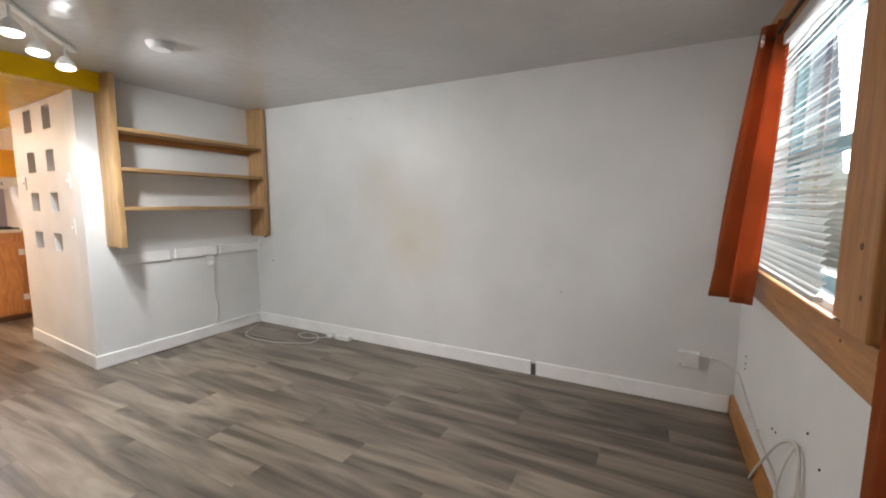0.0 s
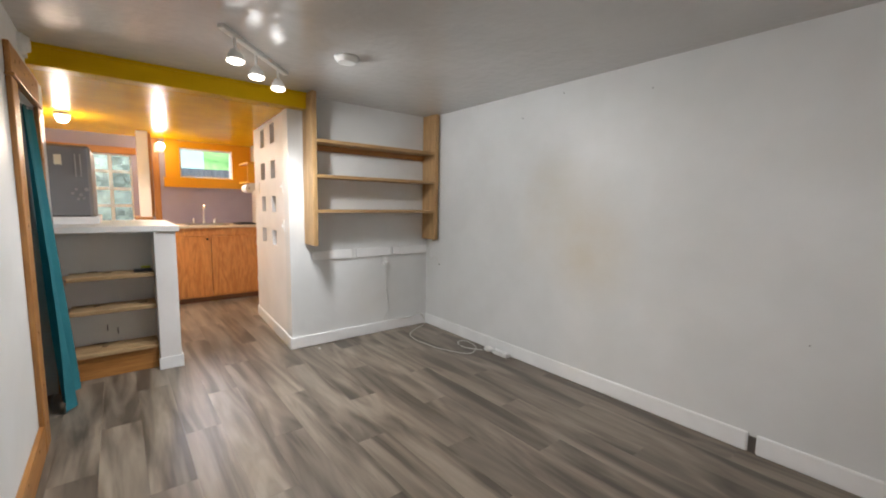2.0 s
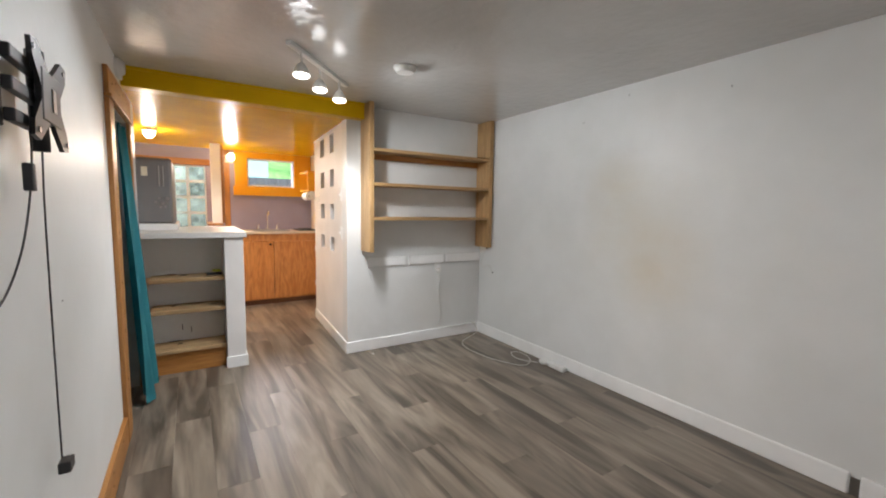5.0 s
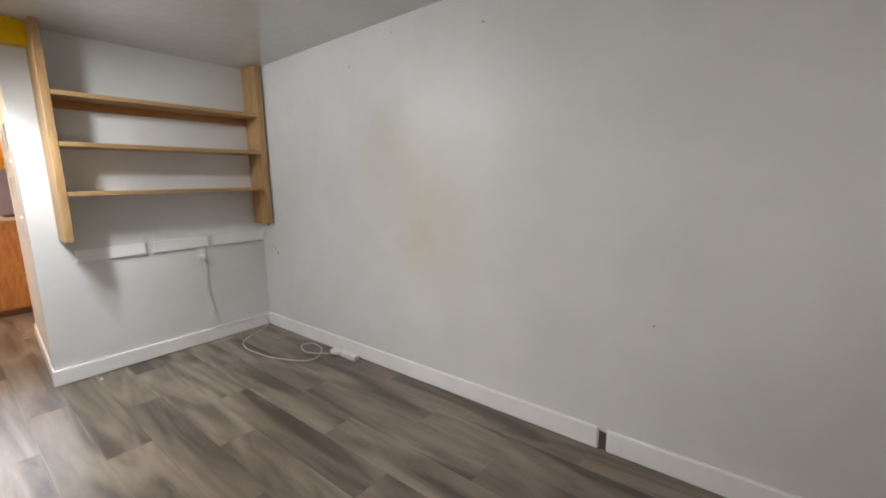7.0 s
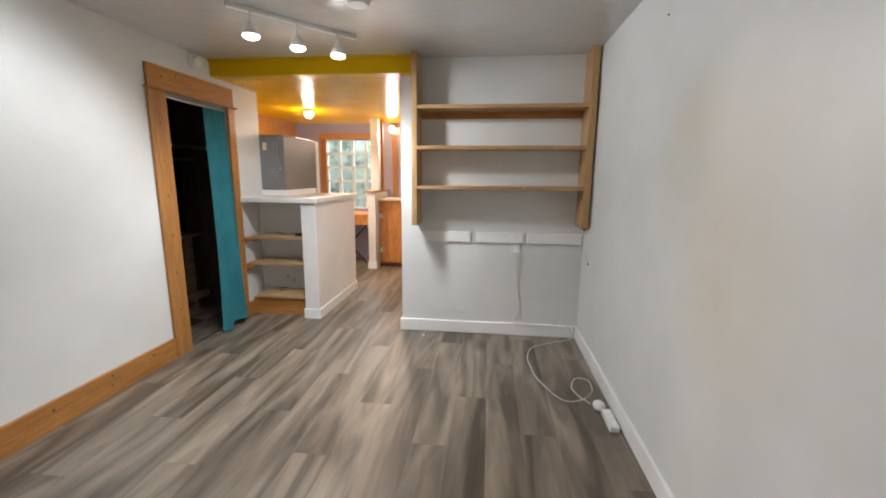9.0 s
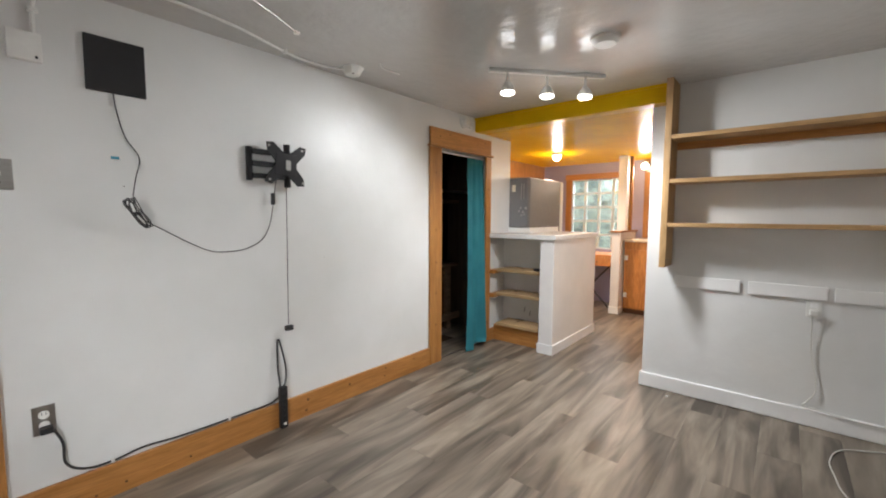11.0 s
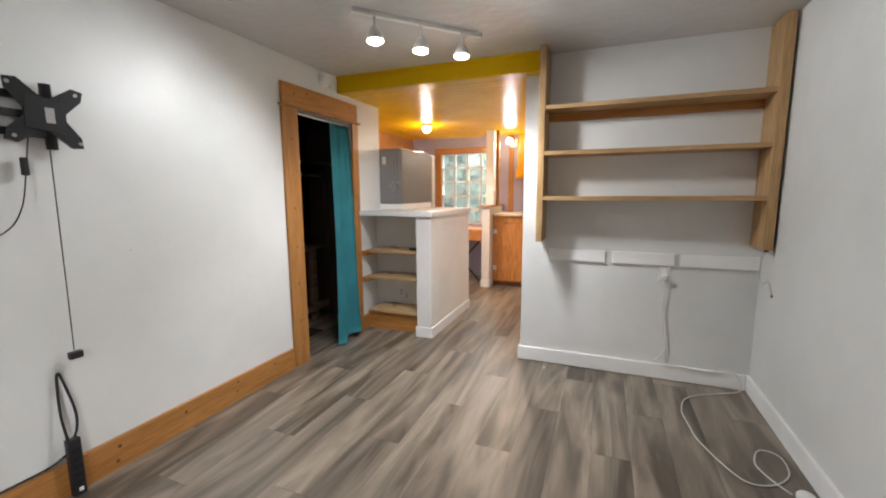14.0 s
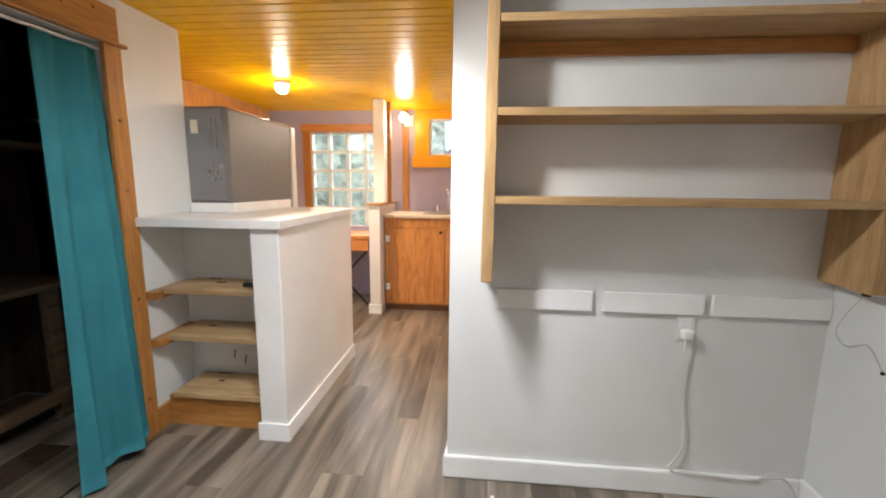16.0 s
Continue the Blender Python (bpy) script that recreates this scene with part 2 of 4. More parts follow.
def ball(bm, c, r, sx=1, sy=1, sz=1):
    bmesh.ops.create_uvsphere(bm, u_segments=20, v_segments=12, radius=r, matrix=Matrix.Translation(c) @ Matrix.Diagonal((sx, sy, sz, 1)))
    return bm


def tube(bm, pts, r, n=8, steps=6):
    """A round cord swept along a smooth line through the points."""
    p = [Vector(q) for q in pts]
    p = [p[0] * 2 - p[1]] + p + [p[-1] * 2 - p[-2]]
    line = []
    for i in range(1, len(p) - 2):
        for s in range(steps):
            t = s / steps
            line.append(0.5 * (2 * p[i] + (p[i + 1] - p[i - 1]) * t + (2 * p[i - 1] - 5 * p[i] + 4 * p[i + 1] - p[i + 2]) * t * t
                               + (3 * p[i] - p[i - 1] - 3 * p[i + 1] + p[i + 2]) * t ** 3))
    line.append(p[-2])
    rings, up = [], Vector((0.31, 0.17, 0.93))
    for i, c in enumerate(line):
        d = (line[min(i + 1, len(line) - 1)] - line[max(i - 1, 0)]).normalized()
        s = d.cross(up)
        s = s.normalized() if s.length > 1e-4 else Vector((1, 0, 0))
        u = s.cross(d).normalized()
        up = u
        rings.append([bm.verts.new(c + r * (math.cos(a) * s + math.sin(a) * u)) for a in (2 * math.pi * k / n for k in range(n))])
    for a, b in zip(rings, rings[1:]):
        for k in range(n):
            bm.faces.new((a[k], a[(k + 1) % n], b[(k + 1) % n], b[k]))
    bm.faces.new(rings[0][::-1])
    bm.faces.new(rings[-1])
    return bm


def part(name, bm, material, parent=None, label="", smooth=False):
    me = bpy.data.meshes.new(name)
    bmesh.ops.recalc_face_normals(bm, faces=bm.faces)
    bm.to_mesh(me)
    bm.free()
    me.materials.append(material)
    if smooth:
        for f in me.polygons:
            f.use_smooth = True
    ob = new(name, me)
    if parent:
        ob.parent = parent
    return tagged(ob, label)


def thing(name, label, category, group="", at=None, kind=""):
    ob = new(name)
    ob.empty_display_size = 0.05
    if at:
        ob.location = at
    return tagged(ob, label, category, group, kind)


def setting(name, bm, material, label, category, smooth=False):
    return tagged(part(name, bm, material, None, "", smooth), label, category, "", "structure")


B = bmesh.new

# ---- structure ----
H, KH = 2.14, 2.02
XW, XE, YN, YS = -3.517, 0.574, 3.019, 0.124
XK = -6.351

bm = bx(B(), -6.5, 0.8, -0.75, 3.15, -0.12, -0.009)
floor = setting("floor", bm, M_SUB, "grey-brown wood-look vinyl plank floor", "floor")
bm = bx(B(), XW - 0.12, XE + 0.12, YN, YN + 0.12, 0, H)
setting("wall_north", bm, M_WALL, "long scuffed white painted wall with faint stains", "wall")
WY0, WY1, WZ0, WZ1 = 1.66, 2.62, 0.93, 1.93
bm = bx(B(), XE, XE + 0.12, -0.0, WY0, 0, H)
bx(bm, XE, XE + 0.12, WY1, YN, 0, H), bx(bm, XE, XE + 0.12, WY0, WY1, 0, WZ0), bx(bm, XE, XE + 0.12, WY0, WY1, WZ1, H)
setting("wall_east", bm, M_WALL, "white painted wall with the window opening", "wall")
DX0, DX1, DZ = -0.235, 0.47, 2.03
CX0, CX1, CZ = -3.60, -2.925, 1.81
bm = bx(B(), DX1, XE, 0, YS, 0, H)
bx(bm, DX0, DX1, 0, YS, DZ, H), bx(bm, CX1, DX0, 0, YS, 0, H), bx(bm, CX0, CX1, 0, YS, CZ, H), bx(bm, -3.51, CX0, 0, YS, KH, H), bx(bm, -4.05, CX0, 0, YS, 0, KH - 0.002)
setting("wall_south", bm, M_WALL, "white painted wall with entry and closet openings", "wall")
bm = bx(B(), XW - 0.12, XW, 1.599, YN, 0, H)
setting("wall_west", bm, M_WALL, "white painted wall behind the shelves", "wall")


def shear(bm):
    """Turns the kitchen-side wall slightly out of square."""
    for v in bm.verts:
        v.co.y -= (v.co.x - XW) * 0.06
    return bm


# wall with eight small square openings
us, zs = [-4.88, -4.56, -4.38, -4.132, -3.968, XW - 0.12], [0, 0.855, 0.995, 1.163, 1.315, 1.48, 1.645, 1.80, 1.975, KH - 0.002]
bm = B()
for i in range(5):
    for k in range(9):
        if i in (1, 3) and k % 2 == 1:
            continue
        bx(bm, us[i], us[i + 1], 1.599, 1.72, zs[k], zs[k + 1])
bmesh.ops.remove_doubles(bm, verts=bm.verts, dist=1e-5)
setting("wall_cutouts", shear(bm), M_KWALL, "white partition with eight small square recesses", "wall")
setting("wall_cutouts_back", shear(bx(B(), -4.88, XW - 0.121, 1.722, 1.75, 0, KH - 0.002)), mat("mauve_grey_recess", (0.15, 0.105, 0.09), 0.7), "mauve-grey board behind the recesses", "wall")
bm = bx(B(), -4.88, -4.80, 1.80, 2.0, 0, KH)
bx(bm, XK, -4.80, 2.0, 2.1, 0, KH)
setting("wall_kitchen_north", bm, M_KWALL, "pale pinkish kitchen wall", "wall")
KY0, KY1, KZ0, KZ1 = 1.147, 1.757, 1.555, 1.93
GY0, GY1, GZ0, GZ1 = -0.16, 0.652, 0.775, 1.79
bm = B()
for y0, y1, z0, z1 in ((-0.7, GY0, 0, KH), (GY0, GY1, 0, GZ0), (GY0, GY1, GZ1, KH), (GY1, KY0, 0, KH), (KY0, KY1, 0, KZ0), (KY0, KY1, KZ1, KH), (KY1, 2.1, 0, KH)):
    bx(bm, XK - 0.12, XK, y0, y1, z0, z1)
setting("wall_kitchen_west", bm, M_LAV, "lavender kitchen wall with two windows", "wall")
setting("wall_kitchen_south", bx(B(), XK, -3.93, -0.72, -0.62, 0, KH), PINE["z"], "pine boarded kitchen wall", "wall")
bm = bx(B(), -3.512, XE + 0.12, 0, YN + 0.12, H, H + 0.06)
bx(bm, XW - 0.12, -3.512, 1.60, YN + 0.12, H, H + 0.06)
setting("ceiling", bm, M_CEIL, "glossy off-white painted ceiling", "ceiling")
bm = B()
x = -3.525
while x > XK:
    x1 = max(x - 0.088, XK)
    bx(bm, x1 + 0.002, x - 0.002, -0.62, 2.0, KH, KH + 0.02, 0.004)
    x = x1
bx(bm, XK, -3.525, -0.62, 2.0, KH + 0.012, KH + 0.05)
setting("ceiling_kitchen", bm, M_YEL, "glossy yellow painted tongue-and-groove board ceiling", "ceiling")
bm = bx(B(), -3.53, -3.42, YS, 1.597, KH - 0.005, H - 0.006)
bx(bm, -3.516, -3.42, 1.597, 1.721, KH - 0.005, H - 0.006)
bx(bm, -3.42, -3.408, YS, 1.721, H - 0.02, H - 0.001)
setting("beam", bm, M_BEAM, "olive-yellow painted header beam", "beam")

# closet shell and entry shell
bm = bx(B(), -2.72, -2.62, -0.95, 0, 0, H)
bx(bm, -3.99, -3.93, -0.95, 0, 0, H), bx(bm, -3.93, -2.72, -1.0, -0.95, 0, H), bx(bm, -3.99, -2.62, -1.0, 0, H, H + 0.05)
setting("wall_closet", bm, M_DARK, "closet walls in near-black brown with the shade painted in", "wall")
setting("closet_floor", bx(B(), -3.93, -2.72, -0.95, 0.0, -0.05, -0.004), M_DARK, "closet floor in near-black brown with the shade painted in", "floor")
bm = bx(B(), -0.62, -0.50, -1.2, 0, 0, 2.3)
bx(bm, 0.9, 1.0, -1.2, 0, 0, 2.3), bx(bm, -0.62, 1.0, -1.3, -1.2, 0, 2.3), bx(bm, -0.62, 1.0, -1.3, 0, 2.3, 2.36)
setting("wall_entry", bm, M_PINK, "pinkish plaster entry walls", "wall")
setting("baseboard_entry", bx(B(), -0.50, -0.485, -1.2, -0.01, 0, 0.13, 0.004), M_PINK, "pinkish painted entry baseboard", "baseboard")
entry = setting("floor_entry", bx(B(), -0.5, 0.9, -1.2, 0.0, -0.05, -0.008), M_GROUT, "red quarry tile entry floor", "floor")

# baseboards
bm = B()
for a, b in ((XW, -0.636), (-0.60, XE - 0.02)):
    bx(bm, a, b, YN - 0.018, YN, 0, 0.107, 0.008)
setting("baseboard_north", bm, M_TRIM, "white painted baseboard with a gap", "baseboard")
setting("baseboard_patch", bx(B(), -0.634, -0.602, YN - 0.005, YN, 0, 0.085), M_STEEL, "bare grey patch in the baseboard gap", "baseboard")
setting("baseboard_west", bx(B(), XW, XW + 0.017, 1.582, YN - 0.019, 0, 0.105, 0.008), M_TRIM, "white painted baseboard", "baseboard")
setting("baseboard_partition", shear(bx(B(), -4.88, XW, 1.587, 1.599, 0, 0.105, 0.004)), M_TRIM, "white painted baseboard", "baseboard")
setting("baseboard_kitchen", bx(B(), -5.79, -4.89, 1.988, 2.0, 0, 0.105, 0.004), M_TRIM, "white painted baseboard", "baseboard")
setting("baseboard_east", bx(B(), XE - 0.02, XE, 0.15, YN - 0.014, 0, 0.12, 0.004), PINE["y"], "pine baseboard", "baseboard")
base_south = setting("baseboard_south", bx(B(), -2.775, -0.365, YS, YS + 0.02, 0, 0.146, 0.003), PINE["x"], "knotty pine baseboard with nail holes", "baseboard")


def knots(parent, spots, r=0.009):
    for x, y, z in spots:
        rr = r * random.uniform(0.5, 1.2)
        part("knot", cyl(B(), (x, y - 0.002, z), (x, y + 0.0012, z), rr, n=10), M_KNOT_SHADE, parent)


knots(base_south, [(x, YS + 0.02, z) for x, z in ((-1.642, 0.104), (-1.629, 0.04), (-0.987, 0.042), (-0.621, 0.033), (-2.287, 0.118), (-2.277, 0.062), (-1.958, 0.1), (-0.727, 0.046), (-2.582, 0.11))], 0.008)

# entry door casing, closet casing
casing = tagged(new("door_1"), "knotty pine casing round the entry opening", "door frame", "", "structure")
part("jamb", bx(B(), -0.368, DX0 + 0.004, YS, YS + 0.024, 0, DZ, 0.004), PINE["z"], casing)
# inner pine jamb darkened by colour to read as its shaded side
part("jamb", bx(B(), DX0, DX0 + 0.016, -0.005, YS, 0, DZ), M_KNOT_SHADE, casing)
part("jamb", bx(B(), DX1 - 0.016, DX1, -0.005, YS, 0, DZ), PINE["z"], casing)
part("head", bx(B(), -0.395, XE, YS, YS + 0.028, DZ + 0.001, DZ + 0.095, 0.004), PINE["x"], casing)
knots(casing, [(-0.30, YS + 0.024, 0.32), (-0.33, YS + 0.024, 0.74), (-0.27, YS + 0.024, 1.2), (-0.31, YS + 0.024, 1.72), (-0.28, YS + 0.024, 1.9), (-0.345, YS + 0.024, 1.05)])
casing = tagged(new("door_2"), "knotty pine casing round the curtained closet", "door frame", "", "structure")
part("jamb", bx(B(), -2.925, -2.778, YS, YS + 0.022, 0, CZ - 0.001, 0.004), PINE["z"], casing)
part("jamb", bx(B(), -3.665, CX0 + 0.02, YS, YS + 0.022, 0, CZ - 0.001, 0.004), PINE["z"], casing)
part("head", bx(B(), -3.66, -2.785, YS, YS + 0.022, CZ + 0.016, 1.966, 0.004), PINE["x"], casing)
part("ledge", bx(B(), -3.69, -2.765, YS, YS + 0.034, CZ, CZ + 0.015, 0.004), PINE["x"], casing)
part("threshold", bx(B(), CX0, CX1, 0.09, 0.105, 0, 0.006), M_STEEL, casing, "thin metal threshold strip")
knots(casing, [(-2.85, YS + 0.022, z) for z in (0.13, 0.33, 0.6, 0.86, 1.13, 1.36, 1.6)] + [(-2.9 - 0.13 * i, YS + 0.022, 1.9 + 0.03 * (i % 2)) for i in range(6)]
      + [(-3.62, YS + 0.022, z) for z in (0.2, 0.7, 1.2, 1.5)], 0.007)

# east window
win = tagged(new("window_1"), "window with pine casing, half hidden by a white blind", "window", "", "structure")
part("apron", bx(B(), XE - 0.035, XE, 1.36, 2.74, 0.80, 0.93, 0.006), PINE["y"], win)
part("casing", bx(B(), XE - 0.024, XE, 1.53, WY0 + 0.004, 0.932, 2.0, 0.005), PINE["z"], win)
part("casing", bx(B(), XE - 0.05, XE, 1.38, 1.528, 0.932, 2.0, 0.005), PINE["z"], win)
part("casing", bx(B(), XE - 0.024, XE, WY1 - 0.004, 2.72, 0.932, 1.95, 0.005), PINE["z"], win)
part("casing", bx(B(), XE - 0.03, XE, 1.36, 2.74, 1.952, 2.09, 0.005), PINE["y"], win)
part("sill", bx(B(), XE, XE + 0.11, WY0, WY1, WZ0, WZ0 + 0.02), M_TRIM, win)
fr = part("window_frame", bx(B(), XE + 0.06, XE + 0.10, WY0, WY1, WZ0 + 0.021, WZ0 + 0.07), M_VINYL, win, "blue-grey window sash")
for a in ((WY0, WY0 + 0.04, WZ0 + 0.071, WZ1), (WY1 - 0.04, WY1, WZ0 + 0.071, WZ1), (WY0 + 0.04, WY1 - 0.04, WZ1 - 0.05, WZ1), (WY0 + 0.04, WY1 - 0.04, 1.42, 1.46)):
    part("window_frame", bx(B(), XE + 0.06, XE + 0.10, *a), M_VINYL, win)
for x, y, z, k in ((XE - 0.05, 1.452, 1.143, 0.009), (XE - 0.05, 1.43, 1.027, 0.007), (XE - 0.035, 1.555, 0.893, 0.005)):
    part("knot", cyl(B(), (x - 0.0012, y, z), (x + 0.004, y, z), k, n=12), M_KNOT_SHADE, win)
g = part("pane", bx(B(), XE + 0.078, XE + 0.082, WY0 + 0.04, WY1 - 0.04, WZ0 + 0.07, WZ1 - 0.05), M_GLASS, win)
g.visible_shadow = False

# kitchen window with orange surround
win = tagged(new("window_2"), "small kitchen window with a wide orange-yellow painted surround", "window", "", "structure")
for y0, y1, z0, z1 in ((0.99, KY0, KZ0 - 0.001, KH - 0.003), (KY1, 1.995, KZ0 - 0.001, KH - 0.003), (KY0, KY1, KZ1, KH - 0.003)):
    part("casing", bx(B(), XK, XK + 0.02, y0, y1, z0, z1, 0.003), M_ORANGE, win)
part("sill", bx(B(), XK, XK + 0.035, 0.97, 1.995, KZ0 - 0.13, KZ0 - 0.002, 0.004), M_ORANGE, win)
for a in ((KY0, KY0 + 0.02, KZ0, KZ1), (KY1 - 0.02, KY1, KZ0, KZ1), (KY0 + 0.02, KY1 - 0.02, KZ0, KZ0 + 0.02), (KY0 + 0.02, KY1 - 0.02, KZ1 - 0.02, KZ1)):
    part("window_frame", bx(B(), XK - 0.07, XK - 0.03, *a), M_TRIM, win)
g = part("pane", bx(B(), XK - 0.052, XK - 0.048, KY0 + 0.02, KY1 - 0.02, KZ0 + 0.02, KZ1 - 0.02), M_GLASS, win)
g.visible_shadow = False

# glass block window
win = tagged(new("window_3"), "glass block window with a reddish wood frame", "window", "", "structure")
part("window_frame", bx(B(), XK, XK + 0.025, GY0 - 0.085, GY0 + 0.004, GZ0 - 0.02, GZ1 + 0.005, 0.003), PINE["z"], win)
part("window_frame", bx(B(), XK, XK + 0.028, GY0 - 0.10, GY1 + 0.05, GZ1 + 0.006, GZ1 + 0.085, 0.003), PINE["y"], win)
bm = B()
for i in range(5):
    y = GY0 + i * 0.203
    bx(bm, XK - 0.085, XK - 0.006, y - 0.017, y + 0.017, GZ0, GZ1)
for k in range(6):
    z = GZ0 + k * 0.203
    bx(bm, XK - 0.083, XK - 0.0075, GY0, GY1, z - 0.017, z + 0.017)
part("joint", bm, M_MORTAR, win)
blk = None
for i in range(4):
    for k in range(5):
        if blk is None:
            blk = part("glass_block", bx(B(), -0.035, 0.035, -0.0915, 0.0915, -0.0915, 0.0915, 0.012), M_BLOCK, win)
            o = blk
        else:
            o = new("glass_block", blk.data)
            o.parent = win
        o.location = (XK - 0.048, GY0 + (i + 0.5) * 0.203, GZ0 + (k + 0.5) * 0.203)
        o.visible_shadow = False

# distance outside the windows: flat view panels that glow in place of daylight
def backdrop(name, bm, m, label):
    o = setting(name, bm, m, label, "backdrop")
    return o


backdrop("backdrop_garden", bx(B(), -9.6, -9.5, 0.2, 4.2, 1.75, 4.6), M_LEAF, "glowing flat panel of green garden foliage outdoors")
backdrop("backdrop_sky", bx(B(), -9.3, -9.25, 0.2, 1.85, 1.7, 4.6), M_SKYB, "glowing flat panel of pale outdoors beyond the window")
backdrop("backdrop_fence", bx(B(), -9.2, -9.15, 0.2, 4.2, 0.6, 1.86), M_FENCE, "glowing flat panel of grey fence beyond the kitchen window")
backdrop("backdrop_shrubs", bx(B(), -7.6, -7.5, -2.0, 1.2, 0.2, 3.2), M_DARKLEAF, "glowing flat panel of shrubs with painted shade beyond the glass blocks")
backdrop("ground", bx(B(), -12, 8, -8, 10, -0.4, -0.3), M_SUB, "dark ground outside the house")

# ---- living room things ----
# wall shelves
sh = thing("wall_shelf", "pale oak three-board shelf unit between tall side panels", "shelf", at=None)
part("side_panel", bx(B(), XW, -3.306, 1.722, 1.762, 0.91, H - 0.002, 0.003), OAK["z"], sh)
part("side_panel", bx(B(), XW, -3.306, 2.955, 3.003, 0.91, H - 0.002, 0.003), OAK["z"], sh)
for z in (1.775, 1.492, 1.206):
    part("shelf_board", bx(B(), XW, -3.309, 1.763, 2.954, z - 0.026, z, 0.002), OAK["y"], sh)
part("cleat", bx(B(), XW, XW + 0.02, 1.763, 2.954, 1.70, 1.748, 0.002), PINE["y"], sh, "brown back cleat")
part("hook", cyl(B(), (-3.36, 2.99, 0.895), (-3.36, 2.99, 0.912), 0.012), M_BRONZE, sh, "small dark cable hook")
for i, (y0, y1) in enumerate(((1.785, 2.155), (2.198, 2.567), (2.597, 3.012))):
    tagged(part("wall_strip", bx(B(), XW, XW + 0.016, y0, y1, 0.763, 0.842, 0.003), M_TRIM), "white painted board strip screwed to the wall", "wall strip", "strips under the shelves")

# outlet, cord and white power strip in the corner
o = thing("wall_outlet", "white wall outlet with a plug in it", "outlet")
part("plate", bx(B(), XW, XW + 0.006, 2.478, 2.548, 0.66, 0.76, 0.003), M_WPL, o)
part("socket", bx(B(), XW + 0.006, XW + 0.009, 2.496, 2.530, 0.715, 0.745, 0.002), M_TRIM, o)
ext = thing("extension_cord", "white extension cord with a power strip end on the floor", "cord")
part("plug", bx(B(), XW + 0.0065, XW + 0.04, 2.492, 2.532, 0.672, 0.706, 0.006), M_WPL, ext)
z = 0.006
part("cord", tube(B(), [(XW + 0.03, 2.506, 0.675), (XW + 0.016, 2.515, 0.45), (XW + 0.016, 2.548, 0.24), (XW + 0.02, 2.51, 0.150), (XW + 0.023, 2.50, 0.126), (XW + 0.025, 2.65, 0.108), (XW + 0.025, 2.815, 0.100),
                        (XW + 0.022, 2.888, 0.131), (XW + 0.026, 2.955, 0.09), (-3.465, 2.965, 0.012), (-3.38, 2.81, z), (-3.27, 2.65, z), (-3.10, 2.596, z), (-2.95, 2.605, z), (-2.79, 2.63, z),
                        (-2.56, 2.738, z), (-2.555, 2.845, z), (-2.66, 2.94, z), (-2.80, 2.95, z), (-2.82, 2.876, z), (-2.70, 2.828, z), (-2.59, 2.85, 0.014), (-2.50, 2.895, 0.02)], 0.0033), M_CABLE, ext, smooth=True)
part("socket", ball(B(), (-2.48, 2.935, 0.026), 0.038, 1.15, 0.9, 0.66), M_WPL, ext, "rounded plug adapter", True)
part("power_strip", bx(B(), -2.44, -2.27, 2.935, 2.985, 0.001, 0.036, 0.006), M_WPL, ext)
for i in range(3):
    part("socket", bx(B(), -2.42 + i * 0.05, -2.39 + i * 0.05, 2.948, 2.972, 0.036, 0.038), M_TRIM, ext)
hc = tagged(part("hanging_wire", tube(B(), [(-3.36, 2.99, 0.90), (-3.40, 2.985, 0.84), (-3.46, 3.0, 0.74), (-3.42, 3.005, 0.70), (-3.35, 3.008, 0.73), (-3.31, 3.012, 0.69), (-3.29, 3.012, 0.665)], 0.0022), M_CABLE, None, "", True),
            "thin white wire hanging under the shelf", "wire")
part("end", ball(B(), (-3.286, 3.012, 0.66), 0.006), M_BRONZE, hc)
for x, z in ((-1.885, 2.068), (-1.264, 1.979), (-2.257, 1.949), (-0.44, 0.63)):
    tagged(part("nail", cyl(B(), (x, YN - 0.008, z), (x, YN, z), 0.0028, n=8), M_BRONZE), "small dark nail in the white wall", "nail", "nails in the wall")
tagged(part("paper_scrap", bx(B(), -3.41, -3.395, 1.785, 1.80, 0.0005, 0.008, 0.002), M_WPL), "tiny white scrap on the floor", "scrap")

# junction box and cable in the corner by the window
jb = thing("junction_box", "white square junction box low on the wall", "junction box")
part("box", bx(B(), 0.275, 0.385, YN - 0.035, YN, 0.25, 0.345, 0.005), M_WPL, jb)
part("screw", cyl(B(), (0.29, YN - 0.037, 0.265), (0.29, YN - 0.034, 0.265), 0.004, n=8), M_BRONZE, jb)
cb = thing("wall_cable", "grey-white cable stapled across the corner and coiled below the window", "cable")
part("cord", tube(B(), [(0.385, YN - 0.01, 0.32), (0.46, YN - 0.008, 0.318), (0.53, YN - 0.008, 0.30), (XE - 0.008, YN - 0.02, 0.275), (XE - 0.008, 2.85, 0.285), (XE - 0.008, 2.6, 0.24), (XE - 0.008, 2.35, 0.20), (XE - 0.01, 2.1, 0.19), (XE - 0.03, 1.9, 0.14)], 0.005), M_CABLE, cb, smooth=True)
part("coil", tube(B(), [(XE - 0.03, 2.35, 0.01), (XE - 0.03, 2.22, 0.15), (XE - 0.02, 2.02, 0.36), (XE - 0.015, 1.86, 0.44), (XE - 0.02, 1.80, 0.36), (XE - 0.03, 1.84, 0.14), (XE - 0.04, 1.95, 0.02)], 0.005), M_CABLE, cb, smooth=True)
part("coil", tube(B(), [(XE - 0.03, 1.98, 0.02), (XE - 0.02, 2.0, 0.2), (XE - 0.012, 1.9, 0.40), (XE - 0.012, 1.83, 0.42), (XE - 0.02, 1.76, 0.2), (XE - 0.04, 1.75, 0.02)], 0.004), M_CABLE, cb, smooth=True)
